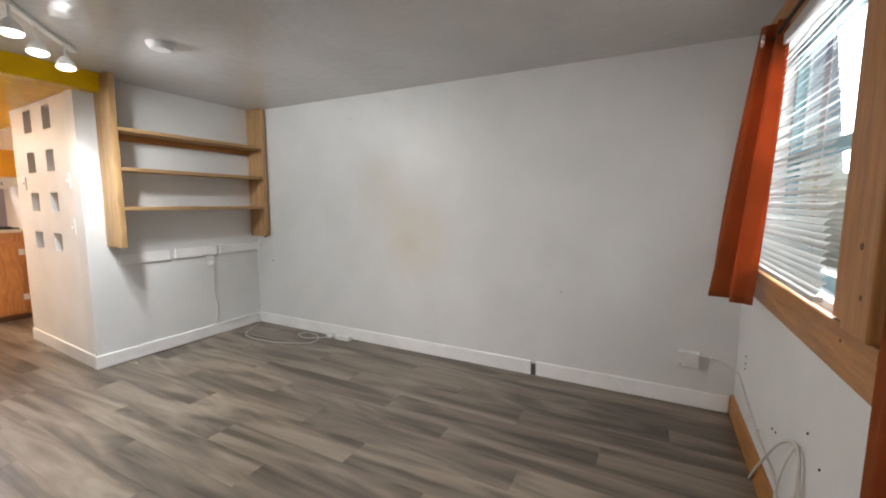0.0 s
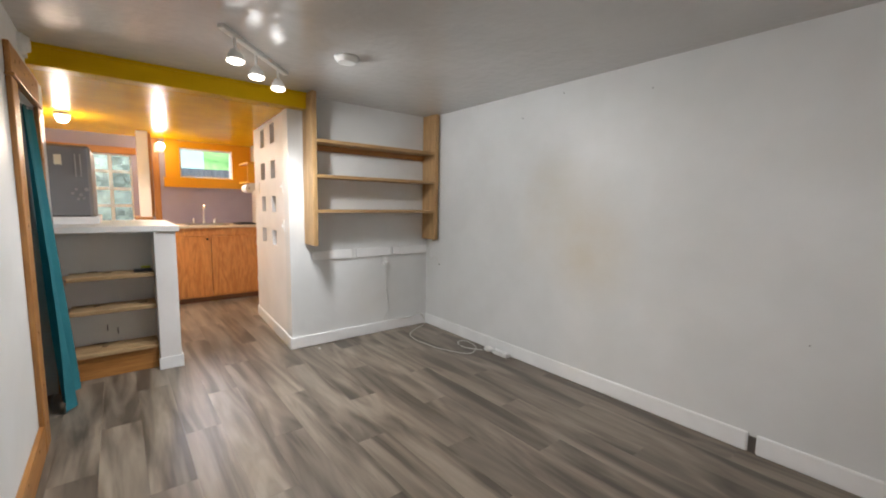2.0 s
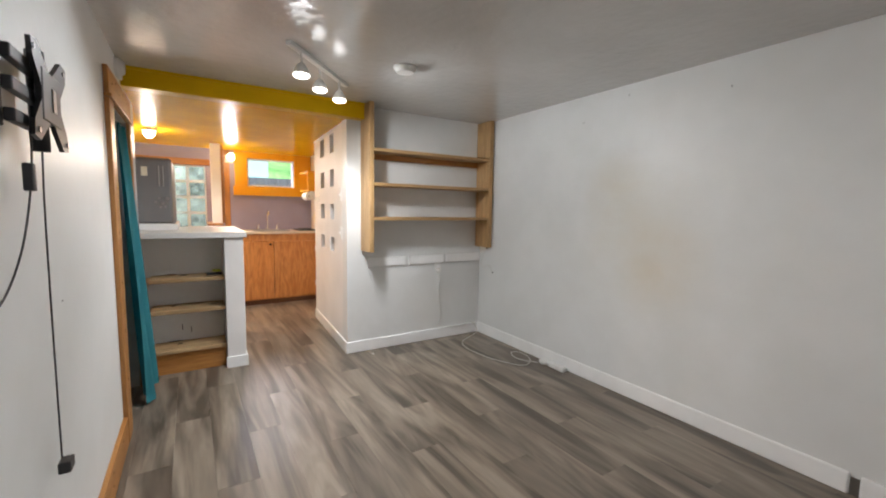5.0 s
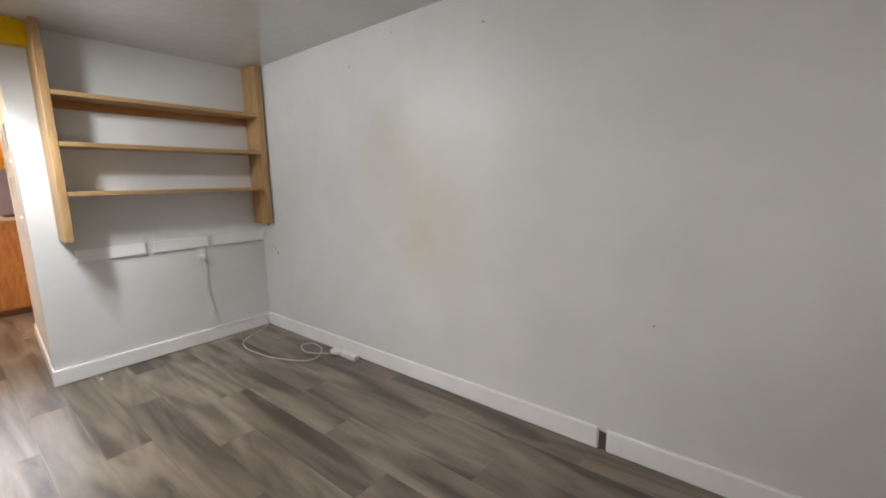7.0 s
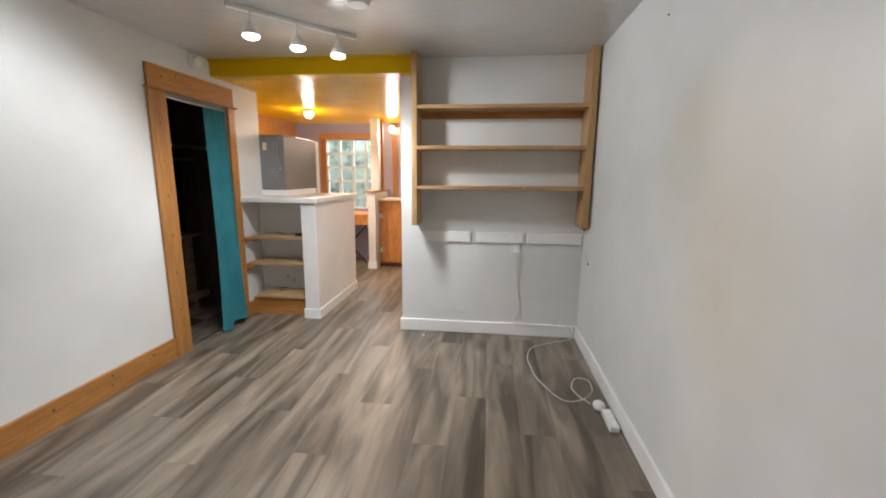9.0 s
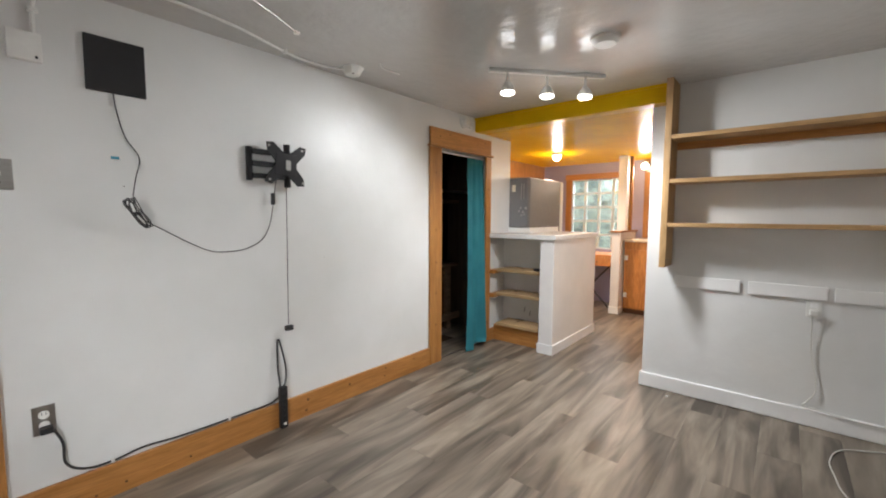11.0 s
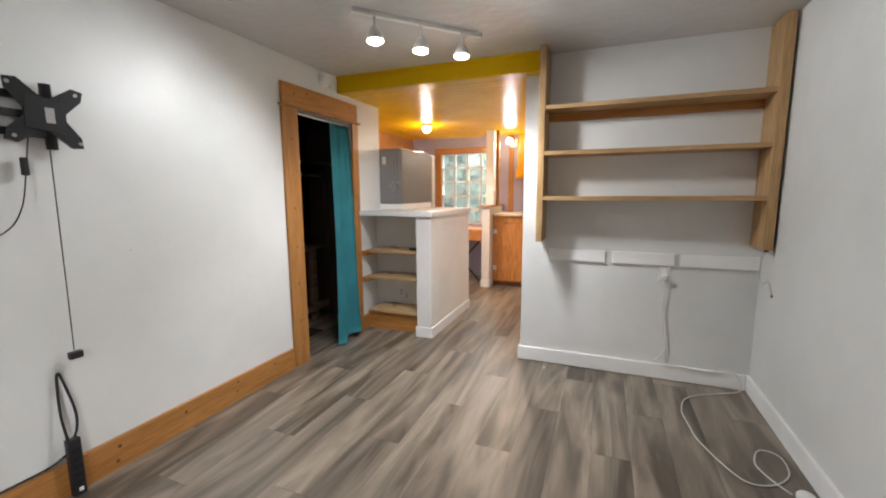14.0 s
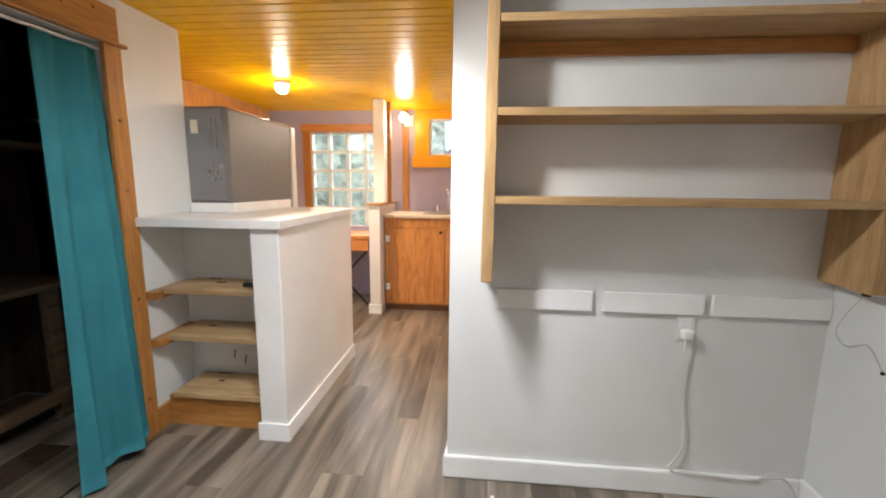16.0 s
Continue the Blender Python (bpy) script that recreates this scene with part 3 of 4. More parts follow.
part("staple", bx(B(), XE - 0.014, XE, 2.40, 2.41, 0.195, 0.222), M_WPL, cb)
part("staple", bx(B(), 0.44, 0.45, YN - 0.014, YN, 0.308, 0.330), M_WPL, cb)
for y, z in ((2.77, 0.40), (2.775, 0.435), (2.78, 0.365), (2.2, 0.33), (1.82, 0.51), (1.7, 0.46), (2.15, 0.34)):
    tagged(part("nail", cyl(B(), (XE - 0.004, y, z), (XE, y, z), 0.004, n=8), M_BRONZE), "small dark nail hole below the window", "nail", "nail holes under the window")

# blind
bl = thing("window_blind", "white horizontal slat blind, lowered and slightly crooked", "blind")
part("headrail", bx(B(), XE - 0.045, XE - 0.005, 1.72, 2.58, 1.88, 1.925, 0.003), M_BLIND, bl)
slat = None
for i in range(40):
    if slat is None:
        bm = B()
        prof = [(-0.0125, -0.002), (-0.004, 0.001), (0.004, 0.001), (0.0125, -0.002)]
        rows = [[bm.verts.new((x, y, zz)) for x, zz in prof] for y in (-0.43, -0.15, 0.15, 0.43)]
        for a, b in zip(rows, rows[1:]):
            for k in range(3):
                bm.faces.new((a[k], a[k + 1], b[k + 1], b[k]))
        bmesh.ops.solidify(bm, geom=bm.faces[:], thickness=0.0006)
        slat = part("slat", bm, M_BLIND, bl)
        o = slat
    else:
        o = new("slat", slat.data)
        o.parent = bl
    zz = 1.868 - i * 0.0226
    o.location = (XE - 0.03 - 0.00045 * max(0, i - 18), 2.15 + 0.012 * math.sin(i * 1.3), zz)
    o.rotation_euler = (radians(0.06 * math.sin(i * 0.7) + (0.5 if i > 33 else 0)), radians(-44 + 1.0 * math.sin(i * 2.1)), 0)
part("bottom_rail", bx(B(), XE - 0.055, XE - 0.028, 1.72, 2.58, 0.955, 0.972, 0.003), M_BLIND, bl)
for y in (1.85, 2.45):
    part("ladder_cord", cyl(B(), (XE - 0.03, y, 0.97), (XE - 0.028, y, 1.88), 0.0012, n=6), M_CABLE, bl)


def cloth(bm, top, bottom, folds, depth_top, depth_bottom, n=60, rows=24, hem=None, phase=0.0):
    """A hanging cloth between a top and a bottom line, with folds that open out downwards."""
    t0, t1, b0, b1 = (Vector(v) for v in (*top, *bottom))
    grid = []
    for j in range(rows + 1):
        v = j / rows
        row = []
        for i in range(n + 1):
            u = i / n
            a, b = t0.lerp(t1, u), b0.lerp(b1, u)
            if hem:
                b.z += hem(u)
            p = a.lerp(b, v)
            side = (t1 - t0).cross(Vector((0, 0, 1))).normalized()
            d = depth_top + (depth_bottom - depth_top) * v
            w = math.sin(u * folds * 2 * math.pi + phase + 0.5 * math.sin(3 * v)) + 0.35 * math.sin(u * folds * 4.7 * math.pi + 1.3 + 2 * v)
            row.append(bm.verts.new(p + side * d * w))
        grid.append(row)
    for a, b in zip(grid, grid[1:]):
        for k in range(n):
            bm.faces.new((a[k], a[k + 1], b[k + 1], b[k]))
    bmesh.ops.solidify(bm, geom=bm.faces[:], thickness=0.0025)
    return bm


cur = thing("window_curtain", "rust-orange cotton grommet curtain pushed aside", "curtain", "curtains at the window")
part("cloth", cloth(B(), ((0.485, 2.53, 2.01), (0.54, 2.36, 1.98)), ((0.365, 2.53, 0.80), (0.49, 2.34, 0.80)), 1.6, 0.016, 0.03), M_RUST, cur, smooth=True)
bm = B()
tor = [(0.475 + 0.0 * k, 2.455 + 0.022 * math.cos(k * math.pi / 8), 1.93 + 0.022 * math.sin(k * math.pi / 8)) for k in range(17)]
part("grommet", tube(bm, tor, 0.005), M_CHROME, cur, "dark-holed chrome grommet", True)
part("grommet_hole", cyl(B(), (0.474, 2.455, 1.93), (0.478, 2.455, 1.93), 0.019), M_BLACK, cur)
cur = thing("window_curtain", "rust-orange cotton curtain gathered at the window's end", "curtain", "curtains at the window")
part("cloth", cloth(B(), ((0.50, 1.17, 1.99), (0.54, 0.92, 1.99)), ((0.47, 1.17, 0.25), (0.53, 0.90, 0.25)), 2, 0.016, 0.03), M_RUST, cur, smooth=True)
rod = thing("curtain_rod", "dark metal curtain rod above the window", "curtain rod")
part("rod", cyl(B(), (0.515, 0.88, 1.935), (0.515, 2.56, 1.935), 0.008), M_BRONZE, rod)
for y in (0.9, 2.56):
    part("bracket", cyl(B(), (0.515, y, 1.935), (XE, y, 1.935), 0.006), M_BRONZE, rod)

# ceiling fixtures
tr = thing("track_light", "white ceiling track with three lit spot heads", "track light")
a, b = Vector((-2.432, 0.932, H)), Vector((-3.0, 1.428, H))
d = (b - a).normalized()
bm = bx(B(), -0.377, 0.377, -0.017, 0.017, -0.022, 0.0, 0.003)
bmesh.ops.transform(bm, matrix=Matrix.Translation((a + b) / 2) @ Matrix.Rotation(math.atan2(d.y, d.x), 4, "Z"), verts=bm.verts)
part("track", bm, M_WPL, tr)
for c in BULBS:
    c = Vector(c)
    part("stem", cyl(B(), (c.x, c.y, H - 0.02), (c.x, c.y, c.z + 0.05), 0.007), M_WPL, tr)
    part("yoke", bx(B(), c.x - 0.028, c.x + 0.028, c.y - 0.006, c.y + 0.006, c.z + 0.050, c.z + 0.062, 0.003), M_WPL, tr)
    hd = part("spot_head", cyl(cyl(B(), (c.x, c.y, c.z + 0.030), (c.x, c.y, c.z + 0.058), 0.036, 0.019, 28), (c.x, c.y, c.z + 0.004), (c.x, c.y, c.z + 0.0295), 0.043, 0.038, 28), M_WPL, tr, smooth=False)
    bu = part("bulb", ball(B(), c, 0.044, 1, 1, 0.42), M_BULB, tr, "glowing bulb", True)
    bu.visible_shadow = False
sd = thing("smoke_detector", "round white smoke detector on the ceiling", "smoke detector", "detectors")
part("base", cyl(B(), (-2.455, 1.616, H - 0.012), (-2.455, 1.616, H), 0.072, n=32), M_WPL, sd)
part("cover", cyl(B(), (-2.455, 1.616, H - 0.034), (-2.455, 1.616, H - 0.012), 0.052, 0.068, 32), M_WPL, sd)
sd = thing("smoke_detector", "eight-sided white alarm on the ceiling by the wall", "smoke detector", "detectors")
part("base", cyl(B(), (-1.90, 0.30, H - 0.012), (-1.90, 0.30, H), 0.066, n=8), M_WPL, sd)
part("cover", cyl(B(), (-1.90, 0.30, H - 0.045), (-1.90, 0.30, H - 0.012), 0.045, 0.062, 8), M_WPL, sd)
part("led", cyl(B(), (-1.88, 0.33, H - 0.047), (-1.88, 0.33, H - 0.044), 0.006, n=8), M_BRONZE, sd)
sd = thing("wall_alarm", "round white alarm high on the wall beside the beam", "alarm", "detectors")
part("base", cyl(B(), (-3.244, YS, 2.075), (-3.244, YS + 0.02, 2.075), 0.055, n=28), M_WPL, sd)
part("cover", cyl(B(), (-3.244, YS + 0.02, 2.075), (-3.244, YS + 0.045, 2.075), 0.048, 0.036, 28), M_WPL, sd)
part("bracket", bx(B(), -3.36, -3.32, YS, YS + 0.02, 2.03, 2.055, 0.004), M_WPL, sd)
cd = thing("cable_conduit", "white cable raceway from the box along the ceiling", "conduit")
part("pipe", tube(B(), [(-0.535, YS + 0.012, 1.93), (-0.535, YS + 0.012, 2.03), (-0.56, YS + 0.02, 2.095), (-0.64, 0.22, 2.128), (-0.78, 0.33, 2.131), (-0.91, 0.365, 2.131), (-1.2, 0.33, 2.131), (-1.53, 0.22, 2.131), (-1.72, 0.20, 2.131), (-1.86, 0.26, 2.128)], 0.0065), M_WPL, cd, smooth=True)
for x, y, z in ((-0.89, 0.367, 2.124), (-1.50, 0.232, 2.124)):
    part("clip", bx(B(), x - 0.008, x + 0.008, y - 0.014, y + 0.014, z - 0.004, H, 0.002), M_WPL, cd)
part("clip", bx(B(), -0.550, -0.520, YS, YS + 0.022, 2.01, 2.026, 0.002), M_WPL, cd)
wr = thing("ceiling_wire", "thin grey wire stapled to the ceiling", "wire")
part("wire", tube(B(), [(-1.15, 0.62, H - 0.004), (-1.3, 0.55, H - 0.005), (-1.42, 0.485, H - 0.005)], 0.003), M_STEEL, wr)
part("end", bx(B(), -1.44, -1.415, 0.47, 0.49, H - 0.012, H, 0.002), M_WPL, wr)
tagged(part("ceiling_hook", tube(B(), [(-1.97, 0.47, H - 0.002), (-2.0, 0.46, H - 0.012), (-2.1, 0.45, H - 0.01), (-2.16, 0.44, H - 0.004)], 0.003), M_WPL), "short white hook strip on the ceiling", "hook")

# television wall
jb = thing("junction_box", "white rectangular junction box high on the wall", "junction box")
part("box", bx(B(), -0.552, -0.456, YS, YS + 0.03, 1.823, 1.93, 0.004), M_WPL, jb)
part("knob", cyl(B(), (-0.535, YS + 0.03, 1.838), (-0.535, YS + 0.034, 1.838), 0.005, n=8), M_BLACK, jb)
ant = thing("flat_antenna", "flat square black indoor antenna with a hanging cord", "antenna")
part("panel", bx(B(), -0.884, -0.676, YS + 0.001, YS + 0.012, 1.762, 1.987, 0.003), M_BLACK, ant)
Y = YS + 0.006
part("cord", tube(B(), [(-0.765, Y, 1.765), (-0.775, Y, 1.68), (-0.80, Y, 1.58), (-0.845, Y, 1.50), (-0.82, Y + 0.03, 1.40), (-0.80, Y + 0.065, 1.30), (-0.83, Y + 0.06, 1.23), (-0.91, Y + 0.03, 1.18), (-1.03, Y, 1.11), (-1.12, Y, 1.065), (-1.20, Y, 1.055), (-1.30, Y, 1.065), (-1.39, Y, 1.11), (-1.43, Y + 0.012, 1.19), (-1.447, Y + 0.025, 1.30), (-1.46, Y + 0.03, 1.40), (-1.475, Y + 0.025, 1.47)], 0.0023), M_BLACK, ant, smooth=True)
for k in range(5):
    w, q = 0.004 * (k - 2), 0.052 + 0.007 * (k % 3)
    loop = [(-0.79 + w, Y + q + 0.03, 1.315), (-0.772 + w, Y + q + 0.03, 1.295), (-0.80 + w, Y + q, 1.25), (-0.84 + w, Y + q - 0.03, 1.20), (-0.865 + w, Y + q - 0.035, 1.195), (-0.85 + w, Y + q - 0.012, 1.225), (-0.81 + w, Y + q + 0.012, 1.28), (-0.79 + w, Y + q + 0.03, 1.315)]
    loop = [(x + random.uniform(-0.006, 0.006), y, z + random.uniform(-0.010, 0.010)) for x, y, z in loop[:-1]]
    part("cord_loop", tube(B(), loop + loop[:1], 0.0023), M_BLACK, ant, smooth=True)
part("cord_tie", bx(B(), -0.825, -0.80, Y + 0.048, Y + 0.075, 1.244, 1.258, 0.004), M_BLACK, ant)
part("connector", bx(B(), -1.458, -1.438, Y + 0.015, Y + 0.036, 1.305, 1.37, 0.004), M_BLACK, ant)

tv = thing("tv_wall_mount", "black steel swing-arm television bracket with an empty plate", "tv mount")
part("wall_plate", bx(B(), -1.345, -1.316, YS, YS + 0.025, 1.435, 1.615, 0.004), M_BLACKMET, tv)
for z in (1.59, 1.525, 1.46):
    part("arm", bx(B(), -1.53, -1.335, YS + 0.026, YS + 0.045, z - 0.014, z + 0.014, 0.003), M_BLACKMET, tv)
part("pivot", cyl(B(), (-1.535, YS + 0.036, 1.405), (-1.535, YS + 0.036, 1.645), 0.018), M_BLACKMET, tv, "", True)
bm = B()
C = Vector((-1.515, YS + 0.060, 1.53))
bx(bm, -0.062, 0.062, -0.008, 0.008, -0.062, 0.062, 0.004)
for sx in (-1, 1):
    for sz in (-1, 1):
        pts = [(sx * 0.01, sz * 0.058), (sx * 0.058, sz * 0.01), (sx * 0.108, sz * 0.07), (sx * 0.114, sz * 0.108), (sx * 0.078, sz * 0.114)]
        f = bm.faces.new([bm.verts.new((px, 0.006, pz)) for px, pz in pts])
        ex = bmesh.ops.extrude_face_region(bm, geom=[f])
        bmesh.ops.translate(bm, vec=(0, -0.010, 0), verts=[v for v in ex["geom"] if isinstance(v, bmesh.types.BMVert)])
bmesh.ops.transform(bm, matrix=Matrix.Translation(C) @ Matrix.Rotation(radians(-3), 4, "Z") @ Matrix.Rotation(radians(-4), 4, "Y") @ Matrix.Scale(1.0, 4), verts=bm.verts)
part("screen_plate", bm, M_BLACKMET, tv)
for sx in (-1, 1):
    for sz in (-1, 1):
        part("bolt_hole", cyl(B(), C + Vector((sx * 0.096, 0.005 - sx * 0.005, sz * 0.092 + sx * 0.006)), C + Vector((sx * 0.096, 0.009 - sx * 0.005, sz * 0.092 + sx * 0.006)), 0.007, n=10), M_STEEL, tv)
part("sticker", bx(B(), -1.54, -1.512, YS + 0.068, YS + 0.070, 1.50, 1.555), M_STEEL, tv, "silver rating sticker")
part("cord", tube(B(), [(-1.525, YS + 0.040, 1.41), (-1.525, YS + 0.036, 1.25), (-1.522, YS + 0.034, 0.9), (-1.518, YS + 0.034, 0.61)], 0.0022), M_BLACK, tv, smooth=True)
part("plug", bx(B(), -1.54, -1.495, YS + 0.028, YS + 0.055, 0.575, 0.605, 0.004), M_BLACK, tv)
ps = thing("power_strip", "black upright power strip with a braided cord along the wall", "power strip")
part("body", bx(B(), -1.492, -1.447, YS + 0.022, YS + 0.055, 0.001, 0.25, 0.006), M_BLACK, ps)
for k in range(5):
    part("socket", bx(B(), -1.484, -1.456, YS + 0.055, YS + 0.0565, 0.05 + k * 0.034, 0.074 + k * 0.034, 0.001), M_BLACKMET, ps)
part("switch", bx(B(), -1.478, -1.462, YS + 0.055, YS + 0.059, 0.022, 0.038, 0.001), M_WPL, ps)
part("cord", tube(B(), [(-1.455, YS + 0.04, 0.248), (-1.452, YS + 0.02, 0.36), (-1.458, YS + 0.012, 0.50), (-1.466, YS + 0.012, 0.525), (-1.476, YS + 0.014, 0.49), (-1.50, YS + 0.02, 0.36), (-1.497, YS + 0.024, 0.28), (-1.475, YS + 0.03, 0.235)], 0.005), M_BLACK, ps, smooth=True)
part("cord", tube(B(), [(-1.447, YS + 0.035, 0.19), (-1.38, YS + 0.026, 0.165), (-1.18, YS + 0.010, 0.157), (-0.95, YS + 0.010, 0.16), (-0.80, YS + 0.010, 0.172), (-0.685, YS + 0.010, 0.158), (-0.59, YS + 0.012, 0.17), (-0.535, YS + 0.012, 0.22), (-0.53, YS + 0.018, 0.31), (-0.505, YS + 0.03, 0.385)], 0.005), M_BLACK, ps, smooth=True)
part("plug", bx(B(), -0.505, -0.465, YS + 0.0075, YS + 0.035, 0.372, 0.402, 0.005), M_BLACK, ps)
for x, z in ((-1.18, 0.157), (-0.685, 0.158)):
    part("clip", bx(B(), x - 0.006, x + 0.006, YS, YS + 0.017, z - 0.008, z + 0.009, 0.002), M_WPL, ps)
o = thing("wall_outlet", "brushed steel duplex outlet with a black plug", "outlet")
part("plate", bx(B(), -0.516, -0.447, YS, YS + 0.005, 0.365, 0.483, 0.002), M_STEEL, o)
for z in (0.403, 0.446):
    part("socket", cyl(B(), (-0.4815, YS + 0.005, z), (-0.4815, YS + 0.0072, z), 0.017), M_WPL, o)
for dx in (-0.006, 0.006):
    part("slot", bx(B(), -0.4815 + dx - 0.001, -0.4815 + dx + 0.001, YS + 0.0072, YS + 0.0078, 0.447, 0.456), M_BLACK, o)
o = thing("light_switch", "brushed steel toggle switch plate", "switch")
part("plate", bx(B(), -0.450, -0.377, YS, YS + 0.005, 1.337, 1.452, 0.002), M_STEEL, o)
part("toggle", bx(B(), -0.418, -0.409, YS + 0.005, YS + 0.016, 1.388, 1.404, 0.002), M_WPL, o)
for z in (1.365, 1.425):
    part("screw", cyl(B(), (-0.4135, YS + 0.005, z), (-0.4135, YS + 0.0065, z), 0.0035, n=8), M_BRONZE, o)
tagged(part("paint_mark", bx(B(), -0.775, -0.745, YS, YS + 0.0015, 1.485, 1.497, 0.0005), M_TEALMARK), "small teal paint mark on the wall", "mark")
for x, z in ((-0.785, 1.37), (-1.79, 0.98)):
    tagged(part("nail", cyl(B(), (x, YS, z), (x, YS + 0.002, z), 0.002, n=8), M_BRONZE), "tiny nail hole in the white wall", "nail", "nails in the wall")

# closet
cl = thing("closet_curtain", "teal cotton curtain drawn to one side of the closet", "curtain")
part("cloth", cloth(B(), ((-3.32, 0.105, 1.775), (-3.575, 0.115, 1.775)), ((-3.22, 0.185, 0.06), (-3.575, 0.20, 0.06)), 1.7, 0.012, 0.036, hem=lambda u: -0.05 + 0.07 * u), M_TEAL, cl, smooth=True)
part("rod", tube(B(), [(CX1, 0.10, 1.79), (-3.2, 0.10, 1.785), (CX0, 0.10, 1.787)], 0.006), M_WPL, cl, "thin white curtain rod", True)
CLW = wood("dusty_dark_timber", (0.22, 0.14, 0.085), (0.13, 0.08, 0.045), "x", 0.8)
rk = thing("closet_shelving", "rough dark timber shelving inside the closet", "shelving")
for z in (0.72, 1.42):
    part("shelf_board", bx(B(), -3.92, -2.73, -0.90, -0.45, z - 0.03, z, 0.003), CLW, rk)
for x in (-3.75, -3.2):
    part("post", bx(B(), x - 0.03, x + 0.03, -0.5, -0.452, 0.0, 0.689), CLW, rk)
part("rail", bx(B(), -3.92, -2.73, -0.47, -0.43, 0.10, 0.16), CLW, rk)
part("hanging_rail", cyl(B(), (-3.93, -0.3, 1.50), (-2.72, -0.3, 1.50), 0.014), M_STEEL, rk)

# ---- breakfast bar ----
bar = tagged(new("bar_partition"), "white half-height partition with baseboard", "partition", "", "structure")
part("wall", bx(B(), -4.69, -3.667, 0.678, 0.812, 0, 1.034, 0.004), M_KWALL, bar)
bb = B()
bx(bb, -4.69, -3.655, 0.812, 0.824, 0, 0.09, 0.003), bx(bb, -3.667, -3.655, 0.668, 0.812, 0, 0.09, 0.003)
part("baseboard", bb, M_TRIM, bar)
part("niche_back", bx(B(), -3.99, -3.96, YS, 0.678, 0, 1.034), M_WALL, bar)
slab = tagged(part("breakfast_bar_worktop", bx(B(), -4.70, -3.645, YS + 0.002, 0.835, 1.035, 1.077, 0.005), M_SLAB), "white laminate bar top over the shelves", "worktop")
lg = thing("bar_ledge", "white raised ledge round the fridge on the bar top", "ledge")
part("board", bx(B(), -4.049, -4.027, YS + 0.003, 0.38, 1.078, 1.13, 0.003), M_TRIM, lg)
part("board", bx(B(), -4.70, -4.05, 0.357, 0.38, 1.078, 1.13, 0.003), M_TRIM, lg)
nsh = thing("niche_shelves", "three raw pine shelves in the bar niche with a plinth", "shelf")
for z in (0.730, 0.492, 0.190):
    part("shelf_board", bx(B(), -3.958, -3.715, YS + 0.066, 0.676, z - 0.028, z, 0.003), RAW["y"], nsh)
    if z > 0.3:
        part("cleat", bx(B(), -3.955, -3.675, YS + 0.001, YS + 0.06, z - 0.05, z - 0.012, 0.002), PINE["x"], nsh)
part("plinth", bx(B(), -3.77, -3.74, YS + 0.022, 0.676, 0, 0.160, 0.003), PINE["y"], nsh, "knotty brown plinth board")
part("cleat", bx(B(), -3.78, -3.668, YS + 0.001, YS + 0.02, 0, 0.12, 0.002), PINE["x"], nsh)
ph = thing("handheld_phone", "small dark handheld device lying on the shelf", "device")
part("body", bx(B(), -3.83, -3.78, 0.555, 0.665, 0.731, 0.753, 0.006), M_BLACK, ph)
part("screen", bx(B(), -3.82, -3.79, 0.575, 0.62, 0.753, 0.755), M_STEEL, ph)
tagged(part("folded_note", bx(B(), -3.90, -3.85, 0.60, 0.66, 0.731, 0.763, 0.004), M_GREENY), "yellow-green folded note behind the device", "note")
for i, (x, y, z, l) in enumerate(((-3.85, 0.40, 0.731, 0.05), (-3.93, 0.32, 0.731, 0.06), (-3.82, 0.60, 0.493, 0.045), (-3.86, 0.33, 0.493, 0.03), (-3.85, 0.36, 0.191, 0.03), (-3.94, 0.33, 0.191, 0.09))):
    tagged(part("debris", tube(B(), [(x, y - l / 2, z + 0.003), (x + 0.006, y, z + 0.006), (x, y + l / 2, z + 0.003)], 0.003), M_BRONZE), "small dark scrap on the raw shelf", "scrap", "scraps on the shelves")
for y, z in ((0.38, 0.30), (0.44, 0.27)):
    tagged(part("wire_stub", tube(B(), [(-3.959, y, z + 0.025), (-3.95, y, z + 0.01), (-3.945, y, z - 0.02)], 0.003), M_BLACK), "dark wire stub poking from the wall", "wire", "wire stubs")

# fridge
fr = thing("fridge", "grey fridge standing behind the bar", "fridge")
part("body", bx(B(), -4.80, -4.056, -0.25, 0.352, 0.02, 1.645, 0.02), M_FRIDGE_SIDE, fr)
part("side_panel", bx(B(), -4.056, -4.046, -0.235, 0.335, 1.14, 1.63, 0.004), M_FRIDGE, fr, "glossy grey end panel")
part("door", bx(B(), -4.875, -4.805, -0.25, 0.352, 0.10, 1.64, 0.012), M_WPL, fr, "pale door edge")
part("foot", bx(B(), -4.78, -4.08, -0.23, 0.33, 0, 0.02), M_BLACK, fr)
part("label", bx(B(), -4.046, -4.044, 0.155, 0.195, 1.50, 1.57), M_LABEL, fr, "cream rating label")
for y, z, r in ((0.24, 1.30, 0.010), (0.262, 1.33, 0.009), (0.285, 1.29, 0.011), (0.318, 1.33, 0.013), (0.27, 1.26, 0.009), (0.30, 1.265, 0.008)):
    part("magnet", cyl(B(), (-4.046, y, z), (-4.041, y, z), r, n=14), M_STEEL, fr, "small pale magnet")
for y in (0.262, 0.29):
    part("handle", bx(B(), -4.046, -4.040, y, y + 0.008, 1.42, 1.58, 0.002), M_STEEL, fr)

